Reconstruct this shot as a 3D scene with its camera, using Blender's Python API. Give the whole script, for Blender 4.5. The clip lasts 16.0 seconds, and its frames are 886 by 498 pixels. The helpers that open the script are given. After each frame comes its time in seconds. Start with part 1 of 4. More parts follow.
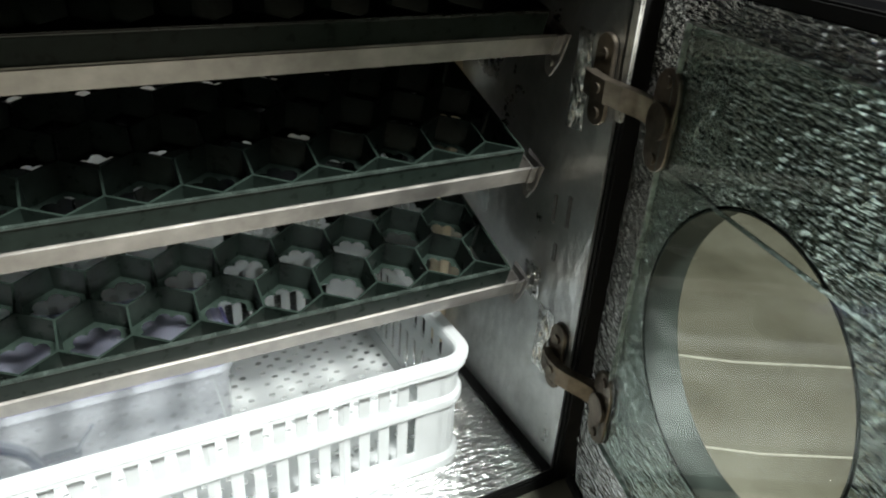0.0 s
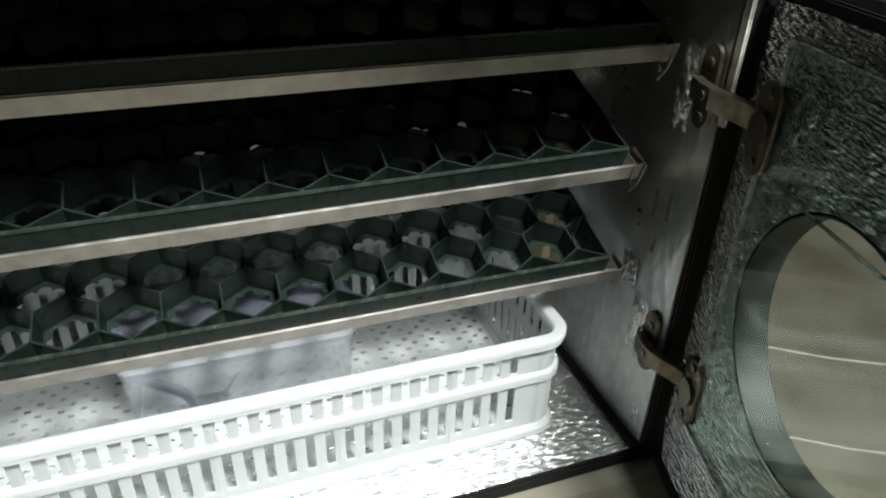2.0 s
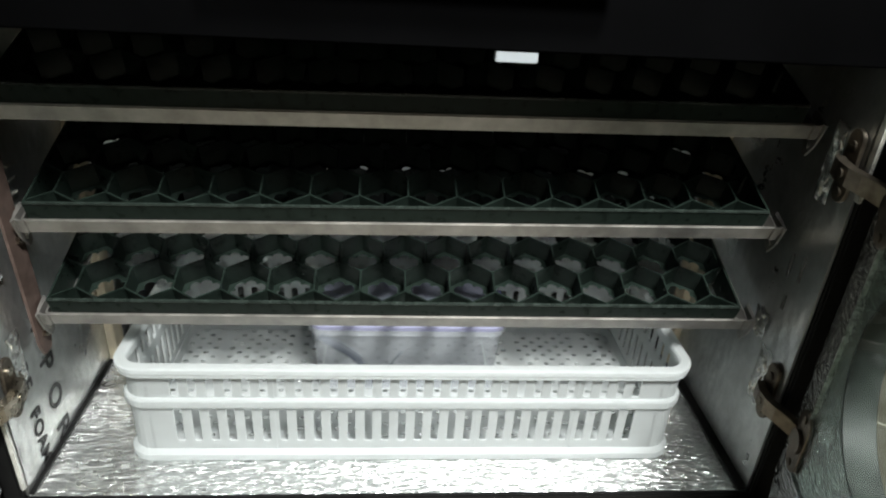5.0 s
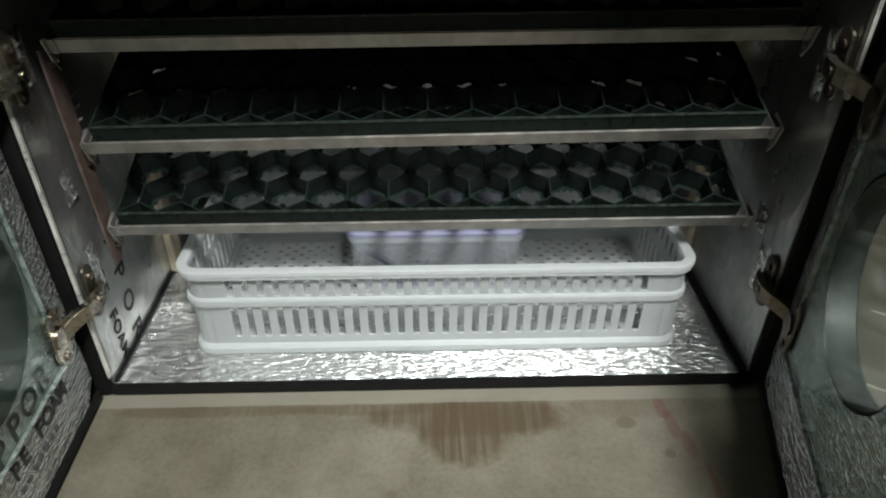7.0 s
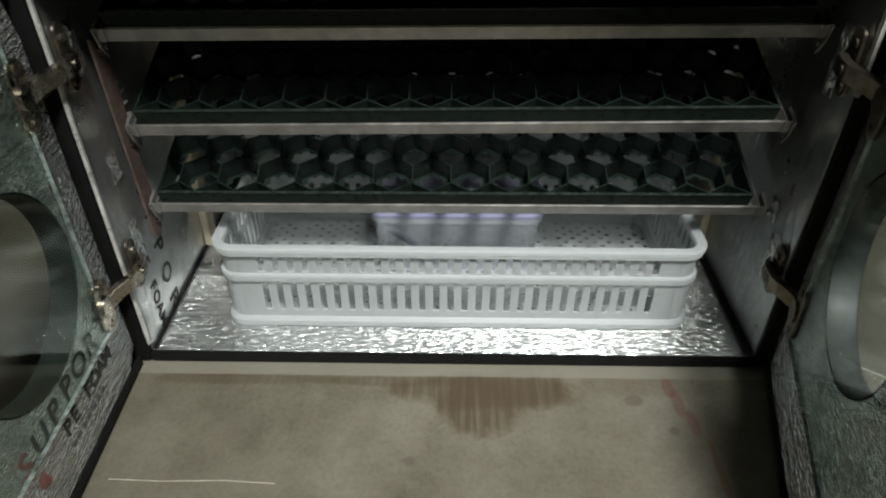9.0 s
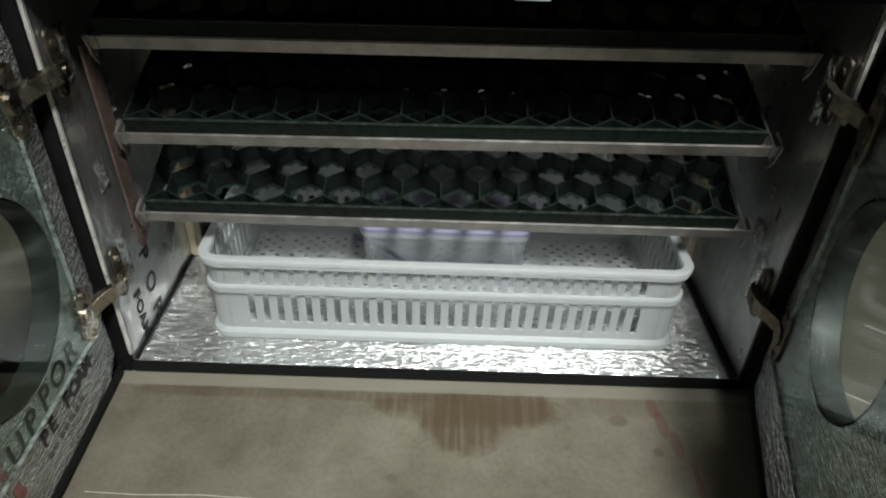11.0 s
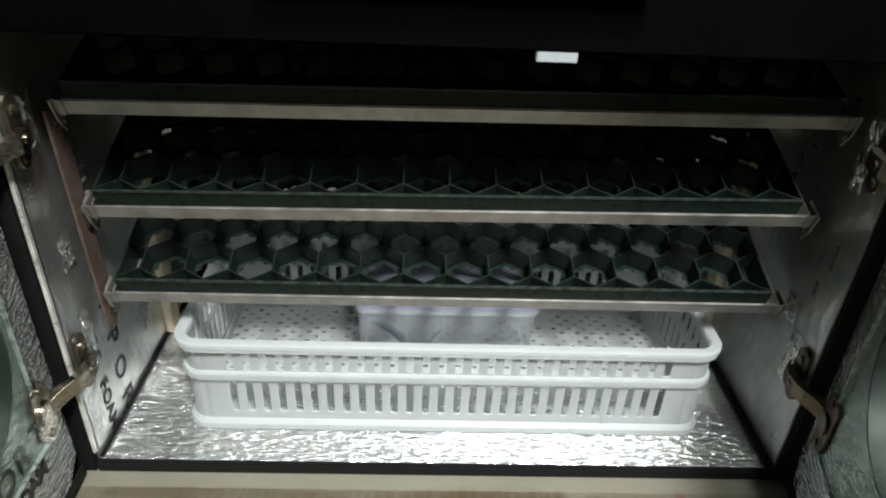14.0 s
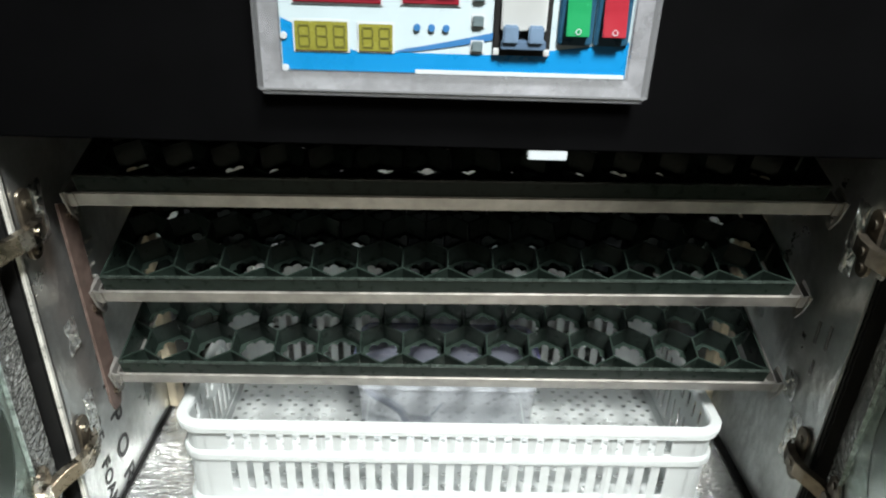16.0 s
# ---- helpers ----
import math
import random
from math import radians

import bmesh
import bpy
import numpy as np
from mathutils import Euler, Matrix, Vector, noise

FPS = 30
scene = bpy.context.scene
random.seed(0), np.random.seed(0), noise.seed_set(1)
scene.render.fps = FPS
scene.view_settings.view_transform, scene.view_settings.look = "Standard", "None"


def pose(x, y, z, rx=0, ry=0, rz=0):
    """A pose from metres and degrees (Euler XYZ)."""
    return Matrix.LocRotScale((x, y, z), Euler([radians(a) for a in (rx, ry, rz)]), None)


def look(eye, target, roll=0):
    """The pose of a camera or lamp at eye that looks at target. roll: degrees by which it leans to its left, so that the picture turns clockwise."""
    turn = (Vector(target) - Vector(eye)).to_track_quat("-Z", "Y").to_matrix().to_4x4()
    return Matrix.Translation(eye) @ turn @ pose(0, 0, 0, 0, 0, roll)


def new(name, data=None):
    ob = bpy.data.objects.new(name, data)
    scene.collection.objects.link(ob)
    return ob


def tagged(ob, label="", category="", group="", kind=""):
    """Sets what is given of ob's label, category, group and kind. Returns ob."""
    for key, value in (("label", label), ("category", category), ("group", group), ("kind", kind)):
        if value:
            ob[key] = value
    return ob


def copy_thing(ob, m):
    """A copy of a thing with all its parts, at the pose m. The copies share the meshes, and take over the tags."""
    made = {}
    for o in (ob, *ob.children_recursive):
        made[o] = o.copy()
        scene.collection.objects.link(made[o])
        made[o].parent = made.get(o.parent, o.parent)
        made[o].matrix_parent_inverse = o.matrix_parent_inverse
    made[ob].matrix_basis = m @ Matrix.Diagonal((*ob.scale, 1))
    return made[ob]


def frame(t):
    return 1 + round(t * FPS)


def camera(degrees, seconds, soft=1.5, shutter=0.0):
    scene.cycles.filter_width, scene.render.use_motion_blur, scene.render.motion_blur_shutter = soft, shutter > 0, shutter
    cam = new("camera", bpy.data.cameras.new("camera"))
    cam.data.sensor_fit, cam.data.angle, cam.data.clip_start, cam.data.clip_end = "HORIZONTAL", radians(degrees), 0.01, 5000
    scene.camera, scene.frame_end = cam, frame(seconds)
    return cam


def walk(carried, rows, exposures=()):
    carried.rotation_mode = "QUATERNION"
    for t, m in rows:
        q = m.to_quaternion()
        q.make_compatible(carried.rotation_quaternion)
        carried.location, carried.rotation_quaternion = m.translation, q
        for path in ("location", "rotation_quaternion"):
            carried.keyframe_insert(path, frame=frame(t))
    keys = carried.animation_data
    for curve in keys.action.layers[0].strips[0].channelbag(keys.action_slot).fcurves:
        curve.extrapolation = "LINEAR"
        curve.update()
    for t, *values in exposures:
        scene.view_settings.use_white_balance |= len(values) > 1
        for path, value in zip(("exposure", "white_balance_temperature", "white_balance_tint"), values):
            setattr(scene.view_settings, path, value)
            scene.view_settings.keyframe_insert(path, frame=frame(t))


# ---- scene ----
cam = camera(66.3, 16.0, soft=2.1)
PATH = [
    (0, (0.0422, -0.3850, 0.5231), (0.9066, 1.1511, -0.4220), 3.68),
    (0.5, (0.0533, -0.3888, 0.5349), (0.8796, 1.1369, -0.4599), 2.61),
    (1, (0.0190, -0.3929, 0.5419), (0.8722, 1.1406, -0.4175), 3.12),
    (1.5, (0.0313, -0.4081, 0.5654), (0.7112, 1.1707, -0.4568), 3.17),
    (2, (0.0057, -0.4260, 0.5609), (0.6084, 1.1868, -0.4567), 1.88),
    (2.5, (0.0141, -0.4515, 0.5774), (0.4414, 1.1802, -0.4971), 0.95),
    (3, (-0.0199, -0.4644, 0.5811), (0.3990, 1.2008, -0.4443), 3.03),
    (3.5, (-0.0270, -0.4727, 0.5974), (0.3662, 1.2270, -0.3805), 4.56),
    (6, (-0.021, -0.598, 0.603), (0.009, 1.171, -0.329), 0.9),
    (6.5, (-0.016, -0.612, 0.608), (0.0, 1.079, -0.46), -0.2),
    (7, (-0.008, -0.624, 0.619), (0.041, 1.032, -0.501), 0.2),
    (7.5, (-0.005, -0.636, 0.626), (0.008, 0.987, -0.543), 0.1),
    (8, (-0.003, -0.644, 0.641), (-0.02, 0.969, -0.541), -0.2),
    (10.5, (-0.006, -0.656, 0.652), (-0.013, 0.974, -0.507), 1.1),
    (11, (-0.007, -0.65, 0.651), (0.012, 0.988, -0.496), 2.3),
    (11.5, (-0.011, -0.64, 0.648), (0.002, 0.996, -0.503), 2.1),
    (12, (-0.018, -0.626, 0.642), (0.016, 1.02, -0.494), 2.5),
    (12.5, (-0.023, -0.609, 0.634), (0.029, 1.051, -0.479), 2.7),
    (13, (-0.029, -0.596, 0.63), (0.035, 1.074, -0.469), 2.9),
    (13.5, (-0.034, -0.585, 0.626), (0.023, 1.11, -0.435), 2.9),
    (14, (-0.036, -0.567, 0.632), (0.037, 1.153, -0.386), 2.7),
    (14.5, (-0.03, -0.555, 0.639), (0.05, 1.178, -0.357), 2.3),
    (15, (-0.025, -0.554, 0.648), (0.053, 1.197, -0.316), 2.1),
    (15.5, (-0.026, -0.558, 0.657), (0.045, 1.209, -0.277), 2.5),
    (16, (-0.028, -0.564, 0.671), (0.021, 1.226, -0.22), 2.0),
]
EXPOSURES = [(0, 0.9), (1.5, 0.8), (2.5, 0.25), (3.5, 0.25), (6, 0.18), (7, -0.33), (8, -0.46), (10.5, -0.46), (12.5, -0.42), (13.5, -0.25), (14, 0.03), (15, 0.38), (16, 0.76)]

walk(cam, [(t, look(eye, target, roll)) for t, eye, target, roll in PATH], EXPOSURES)

# ---- world and light ----
world = bpy.data.worlds.new("night_room")
scene.world = world
world.use_nodes = True
world.node_tree.nodes["Background"].inputs[0].default_value = (0.62, 0.72, 0.78, 1)
world.node_tree.nodes["Background"].inputs[1].default_value = 0.025

lamp = bpy.data.lights.new("work_lamp", "SPOT")
lamp.energy, lamp.color, lamp.shadow_soft_size = 520, (0.97, 1.0, 0.99), 0.3
lamp.spot_size, lamp.spot_blend = radians(26), 1.0
lamp_ob = new("work_lamp", lamp)
lamp_ob.matrix_world = look((0.5, -1.6, 2.62), (0.0, -0.02, 0.02))
# added fill light with no known fixture, lifts the doors and side walls
glow = bpy.data.lights.new("fill_lamp", "AREA")
glow.shape, glow.size, glow.energy, glow.color = "DISK", 0.5, 90, (0.97, 1.0, 0.96)
glow_ob = new("fill_lamp", glow)
glow_ob.matrix_world = look((0.45, -1.5, 2.8), (0.1, -0.1, 0.0))


# ---- materials ----
def material(name):
    m = bpy.data.materials.new(name)
    m.use_nodes = True
    t = m.node_tree
    return m, t, t.nodes["Principled BSDF"]


def node(t, kind, **values):
    n = t.nodes.new(kind)
    for key, value in values.items():
        if key.isdigit():
            n.inputs[int(key)].default_value = value
        else:
            n.inputs[key.replace("_", " ")].default_value = value
    return n


def ramp(t, source, stops):
    r = t.nodes.new("ShaderNodeValToRGB")
    while len(r.color_ramp.elements) < len(stops):
        r.color_ramp.elements.new(0.5)
    for e, (at, c) in zip(r.color_ramp.elements, stops):
        e.position, e.color = at, (c if len(c) == 4 else (*c, 1))
    t.links.new(source, r.inputs[0])
    return r


def coords(t, scale=(1, 1, 1), turn=(0, 0, 0)):
    c = t.nodes.new("ShaderNodeTexCoord")
    m = t.nodes.new("ShaderNodeMapping")
    m.inputs["Scale"].default_value = scale
    m.inputs["Rotation"].default_value = turn
    t.links.new(c.outputs["Object"], m.inputs["Vector"])
    return m.outputs[0]


def bump(t, b, height, strength, distance=0.002):
    n = node(t, "ShaderNodeBump", Strength=strength, Distance=distance)
    t.links.new(height, n.inputs["Height"])
    t.links.new(n.outputs[0], b.inputs["Normal"])
    return n


def foil(name, scale, strength, rough, tone=0.72, distance=0.002, metal=0.92, dull=0.14, fade=0.62, detail=5.0):
    """Crinkled aluminium foil over foam, dulled in patches."""
    m, t, b = material(name)
    v = coords(t, scale)
    big = node(t, "ShaderNodeTexNoise", Scale=1.0, Detail=detail, Roughness=0.62)
    fine = node(t, "ShaderNodeTexVoronoi", Scale=2.6)
    t.links.new(v, big.inputs["Vector"])
    t.links.new(v, fine.inputs["Vector"])
    mix = node(t, "ShaderNodeMath")
    mix.operation = "MULTIPLY_ADD"
    mix.inputs[1].default_value = 0.45
    t.links.new(fine.outputs["Distance"], mix.inputs[0])
    t.links.new(big.outputs["Fac"], mix.inputs[2])
    bump(t, b, mix.outputs[0], strength, distance)
    stain = node(t, "ShaderNodeTexNoise", Scale=14.0, Detail=6.0, Roughness=0.65)
    t.links.new(coords(t), stain.inputs["Vector"])
    c = ramp(t, stain.outputs["Fac"], [(0.3, (tone * fade, tone * fade * 1.03, tone * fade * 1.01)), (0.62, (tone, tone * 1.015, tone * 1.005))])
    t.links.new(c.outputs[0], b.inputs["Base Color"])
    r = ramp(t, stain.outputs["Fac"], [(0.3, (rough + dull,) * 3), (0.7, (rough,) * 3)])
    t.links.new(r.outputs[0], b.inputs["Roughness"])
    b.inputs["Metallic"].default_value = metal
    return m


def plain(name, color, rough, metal=0.0, vary=0.18, scale=60.0, relief=0.05, coat=0.0, gloss=0.5):
    """A painted, moulded or rolled surface with faint mottling and relief."""
    m, t, b = material(name)
    n = node(t, "ShaderNodeTexNoise", Scale=scale, Detail=5.0, Roughness=0.6)
    t.links.new(coords(t), n.inputs["Vector"])
    lo, hi = 1 - vary, 1 + vary
    c = ramp(t, n.outputs["Fac"], [(0.3, tuple(x * lo for x in color)), (0.7, tuple(min(1, x * hi) for x in color))])
    t.links.new(c.outputs[0], b.inputs["Base Color"])
    r = ramp(t, n.outputs["Fac"], [(0.25, (max(0.02, rough - 0.08),) * 3), (0.75, (min(1, rough + 0.1),) * 3)])
    t.links.new(r.outputs[0], b.inputs["Roughness"])
    b.inputs["Metallic"].default_value = metal
    b.inputs["Coat Weight"].default_value = coat
    b.inputs["Specular IOR Level"].default_value = gloss
    bump(t, b, n.outputs["Fac"], relief, 0.001)
    return m


FOIL_FLOOR = foil("foil_floor", (26, 150, 60), 1.0, 0.2, 0.92, 0.0045, 0.9, 0.1, 0.65, 3.5)
FOIL_WALL = foil("foil_wall", (40, 34, 20), 0.7, 0.25, 0.78, 0.0022, 0.92, 0.14, 0.6)
FOIL_DOOR = foil("foil_door", (80, 44, 150), 0.85, 0.1, 0.8, 0.005, 0.85, 0.12, 0.55, 2.2)
FOIL_TAPE = foil("foil_tape", (90, 90, 90), 0.5, 0.14, 0.8)
ALUMINIUM = plain("aluminium", (0.4, 0.385, 0.365), 0.42, 0.9, 0.25, 38, 0.14)
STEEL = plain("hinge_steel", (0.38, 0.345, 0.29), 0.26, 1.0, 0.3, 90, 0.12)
STEEL_DARK = plain("hinge_dark_steel", (0.17, 0.145, 0.115), 0.34, 0.9, 0.35, 90, 0.12)
RUSTY = plain("linkage_steel", (0.15, 0.105, 0.09), 0.5, 0.4, 0.3, 70, 0.15)
BLACK_PAINT = plain("black_paint", (0.0013, 0.0013, 0.0015), 0.7, 0, 0.3, 9, 0.03, 0, 0.03)
RUBBER = plain("black_gasket", (0.006, 0.006, 0.006), 0.6, 0, 0.3, 80, 0.1, 0, 0.25)
TRAY = plain("black_green_plastic", (0.0112, 0.0172, 0.014), 0.3, 0, 0.3, 80, 0.06, 0, 0.09)
# lighter, glossier copy of TRAY that draws the highlight along the front edge
TRAY_LIP = plain("glint_black_plastic", (0.02, 0.027, 0.023), 0.22, 0, 0.5, 60, 0.1, 0, 0.7)
WHITE = plain("white_plastic", (0.68, 0.7, 0.7), 0.42, 0, 0.05, 60, 0.05)
WOOD = plain("pale_wood", (0.66, 0.57, 0.42), 0.6, 0, 0.15, 40, 0.1)


def let_through(m, share):
    """Mixes in light that passes through thin plastic."""
    t = m.node_tree
    out, b = t.nodes["Material Output"], t.nodes["Principled BSDF"]
    tr = t.nodes.new("ShaderNodeBsdfTranslucent")
    tr.inputs[0].default_value = (0.88, 0.9, 0.9, 1)
    mix = t.nodes.new("ShaderNodeMixShader")
    mix.inputs[0].default_value = share
    t.links.new(b.outputs[0], mix.inputs[1])
    t.links.new(tr.outputs[0], mix.inputs[2])
    t.links.new(mix.outputs[0], out.inputs[0])


let_through(WHITE, 0.58)
DARK_WALL = plain("dark_room_wall", (0.1, 0.1, 0.1), 0.8, 0, 0.2, 3, 0.1)
EDGE = plain("bright_edge_metal", (0.72, 0.71, 0.67), 0.3, 0.45, 0.3, 45, 0.25)
# pale speckled colour stands in for glints along the glass edges
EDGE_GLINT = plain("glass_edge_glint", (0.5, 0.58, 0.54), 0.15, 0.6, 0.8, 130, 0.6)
BACKING = plain("mottled_backing", (0.2, 0.2, 0.22), 0.25, 0.5, 0.95, 24, 0.1)
SLEEVE = plain("dark_sleeve", (0.022, 0.027, 0.023), 0.5, 0.1, 0.6, 25, 0.08)
INK = plain("black_print", (0.03, 0.03, 0.03), 0.6, 0, 0.3, 120, 0.02)
RED_INK = plain("red_print", (0.25, 0.1, 0.09), 0.6, 0, 0.3, 120, 0.02)
FADED_INK = plain("faded_print", (0.1, 0.1, 0.1), 0.6, 0, 0.3, 120, 0.02)
SENSOR = plain("white_label", (0.38, 0.41, 0.43), 0.5, 0, 0.05, 60, 0.02)
VIOLET = plain("violet_plastic", (0.25, 0.24, 0.5), 0.3, 0, 0.1, 60, 0.03)
CABLE = plain("slate_plastic", (0.05, 0.064, 0.1), 0.4, 0, 0.15, 60, 0.05)


def clear(name, color, alpha, rough):
    m, t, b = material(name)
    n = node(t, "ShaderNodeTexNoise", Scale=35.0, Detail=4.0)
    t.links.new(coords(t), n.inputs["Vector"])
    r = ramp(t, n.outputs["Fac"], [(0.3, (rough * 0.7,) * 3), (0.7, (rough * 1.4,) * 3)])
    t.links.new(r.outputs[0], b.inputs["Roughness"])
    b.inputs["Base Color"].default_value = (*color, 1)
    b.inputs["Alpha"].default_value = alpha
    return m


FROSTED = clear("frosted_box_plastic", (0.74, 0.77, 0.82), 0.2, 0.3)
LID_CLEAR = clear("frosted_lid_plastic", (0.3, 0.31, 0.39), 0.88, 0.3)
VIOLET_CLEAR = clear("violet_clear_plastic", (0.42, 0.42, 0.6), 0.5, 0.2)
ACRYLIC = clear("clear_acrylic", (0.45, 0.46, 0.48), 0.24, 0.06)


def glass_material():
    m = bpy.data.materials.new("window_glass")
    m.use_nodes = True
    t = m.node_tree
    t.nodes.remove(t.nodes["Principled BSDF"])
    out = t.nodes["Material Output"]
    see = t.nodes.new("ShaderNodeBsdfTransparent")
    see.inputs[0].default_value = (0.92, 0.96, 0.94, 1)
    gloss = node(t, "ShaderNodeBsdfGlossy", Roughness=0.04)
    facing = node(t, "ShaderNodeLayerWeight", Blend=0.5)
    steep = t.nodes.new("ShaderNodeMath")
    steep.operation = "POWER"
    steep.inputs[1].default_value = 4.0
    t.links.new(facing.outputs["Facing"], steep.inputs[0])
    fres = t.nodes.new("ShaderNodeMath")
    fres.operation = "MULTIPLY_ADD"
    fres.inputs[1].default_value, fres.inputs[2].default_value = 0.3, 0.03
    t.links.new(steep.outputs[0], fres.inputs[0])
    mix = t.nodes.new("ShaderNodeMixShader")
    t.links.new(fres.outputs[0], mix.inputs[0])
    t.links.new(see.outputs[0], mix.inputs[1])
    t.links.new(gloss.outputs[0], mix.inputs[2])
    t.links.new(mix.outputs[0], out.inputs[0])
    return m


GLASS = glass_material()


def concrete():
    """Trowelled concrete with water stains, a worn pale strip and a few rusty marks."""
    m, t, b = material("stained_concrete")
    v = coords(t)
    coarse = node(t, "ShaderNodeTexNoise", Scale=5.0, Detail=8.0, Roughness=0.62)
    grain = node(t, "ShaderNodeTexNoise", Scale=160.0, Detail=6.0, Roughness=0.7)
    blot = node(t, "ShaderNodeTexNoise", Scale=26.0, Detail=5.0, Roughness=0.6)
    for n in (coarse, grain, blot):
        t.links.new(v, n.inputs["Vector"])
    base = ramp(t, coarse.outputs["Fac"], [(0.28, (0.07, 0.06, 0.04)), (0.46, (0.125, 0.112, 0.08)), (0.6, (0.165, 0.151, 0.114)), (0.74, (0.215, 0.198, 0.154))])
    sep = t.nodes.new("ShaderNodeSeparateXYZ")
    t.links.new(v, sep.inputs[0])

    def math(op, a, c):
        n = t.nodes.new("ShaderNodeMath")
        n.operation = op
        n.use_clamp = False
        for i, s in enumerate((a, c)):
            if isinstance(s, (int, float)):
                n.inputs[i].default_value = s
            else:
                t.links.new(s, n.inputs[i])
        return n.outputs[0]

    def patch(cx, cy, rx, ry, wobble):
        """A blot with a ragged edge: 1 inside, 0 outside."""
        dx = math("DIVIDE", math("SUBTRACT", sep.outputs[0], cx), rx)
        dy = math("DIVIDE", math("SUBTRACT", sep.outputs[1], cy), ry)
        d = math("ADD", math("MULTIPLY", dx, dx), math("MULTIPLY", dy, dy))
        d = math("ADD", d, math("MULTIPLY", math("SUBTRACT", blot.outputs["Fac"], 0.5), wobble))
        return ramp(t, d, [(0.45, (1, 1, 1)), (1.0, (0, 0, 0))]).outputs[0]

    def over(under, color, mask, amount):
        n = t.nodes.new("ShaderNodeMix")
        n.data_type = "RGBA"
        t.links.new(math("MULTIPLY", mask, amount), n.inputs[0])
        t.links.new(under, n.inputs[6])
        n.inputs[7].default_value = (*color, 1)
        return n.outputs[2]

    speck = ramp(t, grain.outputs["Fac"], [(0.3, (0.72, 0.7, 0.68)), (0.55, (1, 1, 1))])
    mottle = t.nodes.new("ShaderNodeMix")
    mottle.data_type, mottle.blend_type = "RGBA", "MULTIPLY"
    mottle.inputs[0].default_value = 0.55
    t.links.new(base.outputs[0], mottle.inputs[6])
    t.links.new(speck.outputs[0], mottle.inputs[7])
    c = mottle.outputs[2]
    smear = ramp(t, blot.outputs["Fac"], [(0.52, (0, 0, 0)), (0.68, (1, 1, 1))]).outputs[0]
    c = over(c, (0.15, 0.125, 0.09), smear, 0.35)
    streak = node(t, "ShaderNodeTexNoise", Scale=1.0, Detail=3.0)
    t.links.new(coords(t, (150, 6, 1)), streak.inputs["Vector"])
    streaks = ramp(t, streak.outputs["Fac"], [(0.35, (0.55, 0.55, 0.55)), (0.6, (1, 1, 1))]).outputs[0]
    for cx, cy, rx, ry, amount in ((0.05, -0.05, 0.14, 0.036, 0.92), (0.04, -0.075, 0.06, 0.056, 0.9), (0.1, -0.055, 0.07, 0.025, 0.6), (-0.27, -0.034, 0.14, 0.012, 0.6),
                                   (0.26, -0.04, 0.13, 0.02, 0.3), (-0.08, -0.036, 0.12, 0.01, 0.6)):
        c = over(c, (0.07, 0.047, 0.024), math("MULTIPLY", patch(cx, cy, rx, ry, 1.6), streaks), amount)
    for cx, cy, rx, ry in ((0.232, -0.064, 0.014, 0.011), (0.272, -0.112, 0.008, 0.008), (-0.05, -0.16, 0.008, 0.007), (0.33, -0.21, 0.01, 0.01)):
        c = over(c, (0.1, 0.085, 0.06), patch(cx, cy, rx, ry, 0.9), 0.8)
    for cx, cy, rx, ry in ((0.281, -0.04, 0.009, 0.022), (0.287, -0.07, 0.009, 0.026), (0.298, -0.1, 0.008, 0.025), (0.31, -0.17, 0.005, 0.05)):
        c = over(c, (0.13, 0.045, 0.035), patch(cx, cy, rx, ry, 0.9), 0.5)
    strip = math("MULTIPLY", math("GREATER_THAN", math("ADD", sep.outputs[1], math("MULTIPLY", blot.outputs["Fac"], 0.004)), -0.0245),
                 math("MULTIPLY", math("LESS_THAN", math("ABSOLUTE", sep.outputs[0], 0), 0.42), math("LESS_THAN", sep.outputs[1], 0.03)))
    c = over(c, (0.23, 0.215, 0.172), strip, 0.6)
    t.links.new(c, b.inputs["Base Color"])
    r = ramp(t, blot.outputs["Fac"], [(0.3, (0.55,) * 3), (0.7, (0.8,) * 3)])
    t.links.new(r.outputs[0], b.inputs["Roughness"])
    bump(t, b, grain.outputs["Fac"], 0.15, 0.001)
    return m


CONCRETE = concrete()

RIDGE = plain("pale_cement", (0.46, 0.43, 0.36), 0.7, 0, 0.2, 80, 0.2)

# ---- building helpers ----
WORLD = {}


def thing(name, at, label, category, group="", turn=None):
    ob = new(name)
    ob.empty_display_size = 0.05
    m = Matrix.Translation(at) @ (turn if turn else Matrix())
    ob.matrix_basis = m
    WORLD[ob] = m
    return tagged(ob, label, category, group)


def part(name, bm, mat, parent=None, label="", local=False, smooth=False):
    """Links bm as one mesh object, under parent where one is given; bm is in world metres unless local."""
    if parent is not None and not local:
        bm.transform(WORLD[parent].inverted())
    bmesh.ops.recalc_face_normals(bm, faces=bm.faces)
    me = bpy.data.meshes.new(name)
    if smooth:
        for f in bm.faces:
            f.smooth = True
    bm.to_mesh(me)
    bm.free()
    me.materials.append(mat)
    ob = new(name, me)
    if parent is not None:
        ob.parent = parent
        WORLD[ob] = WORLD[parent].copy()
    if label:
        ob["label"] = label
    return ob


def box(bm, x0, x1, y0, y1, z0, z1, m=None):
    pts = [Vector((x, y, z)) for x in (x0, x1) for y in (y0, y1) for z in (z0, z1)]
    v = [bm.verts.new(m @ p if m else p) for p in pts]
    for f in ((0, 1, 3, 2), (4, 6, 7, 5), (0, 4, 5, 1), (2, 3, 7, 6), (0, 2, 6, 4), (1, 5, 7, 3)):
        bm.faces.new([v[i] for i in f])
    return bm


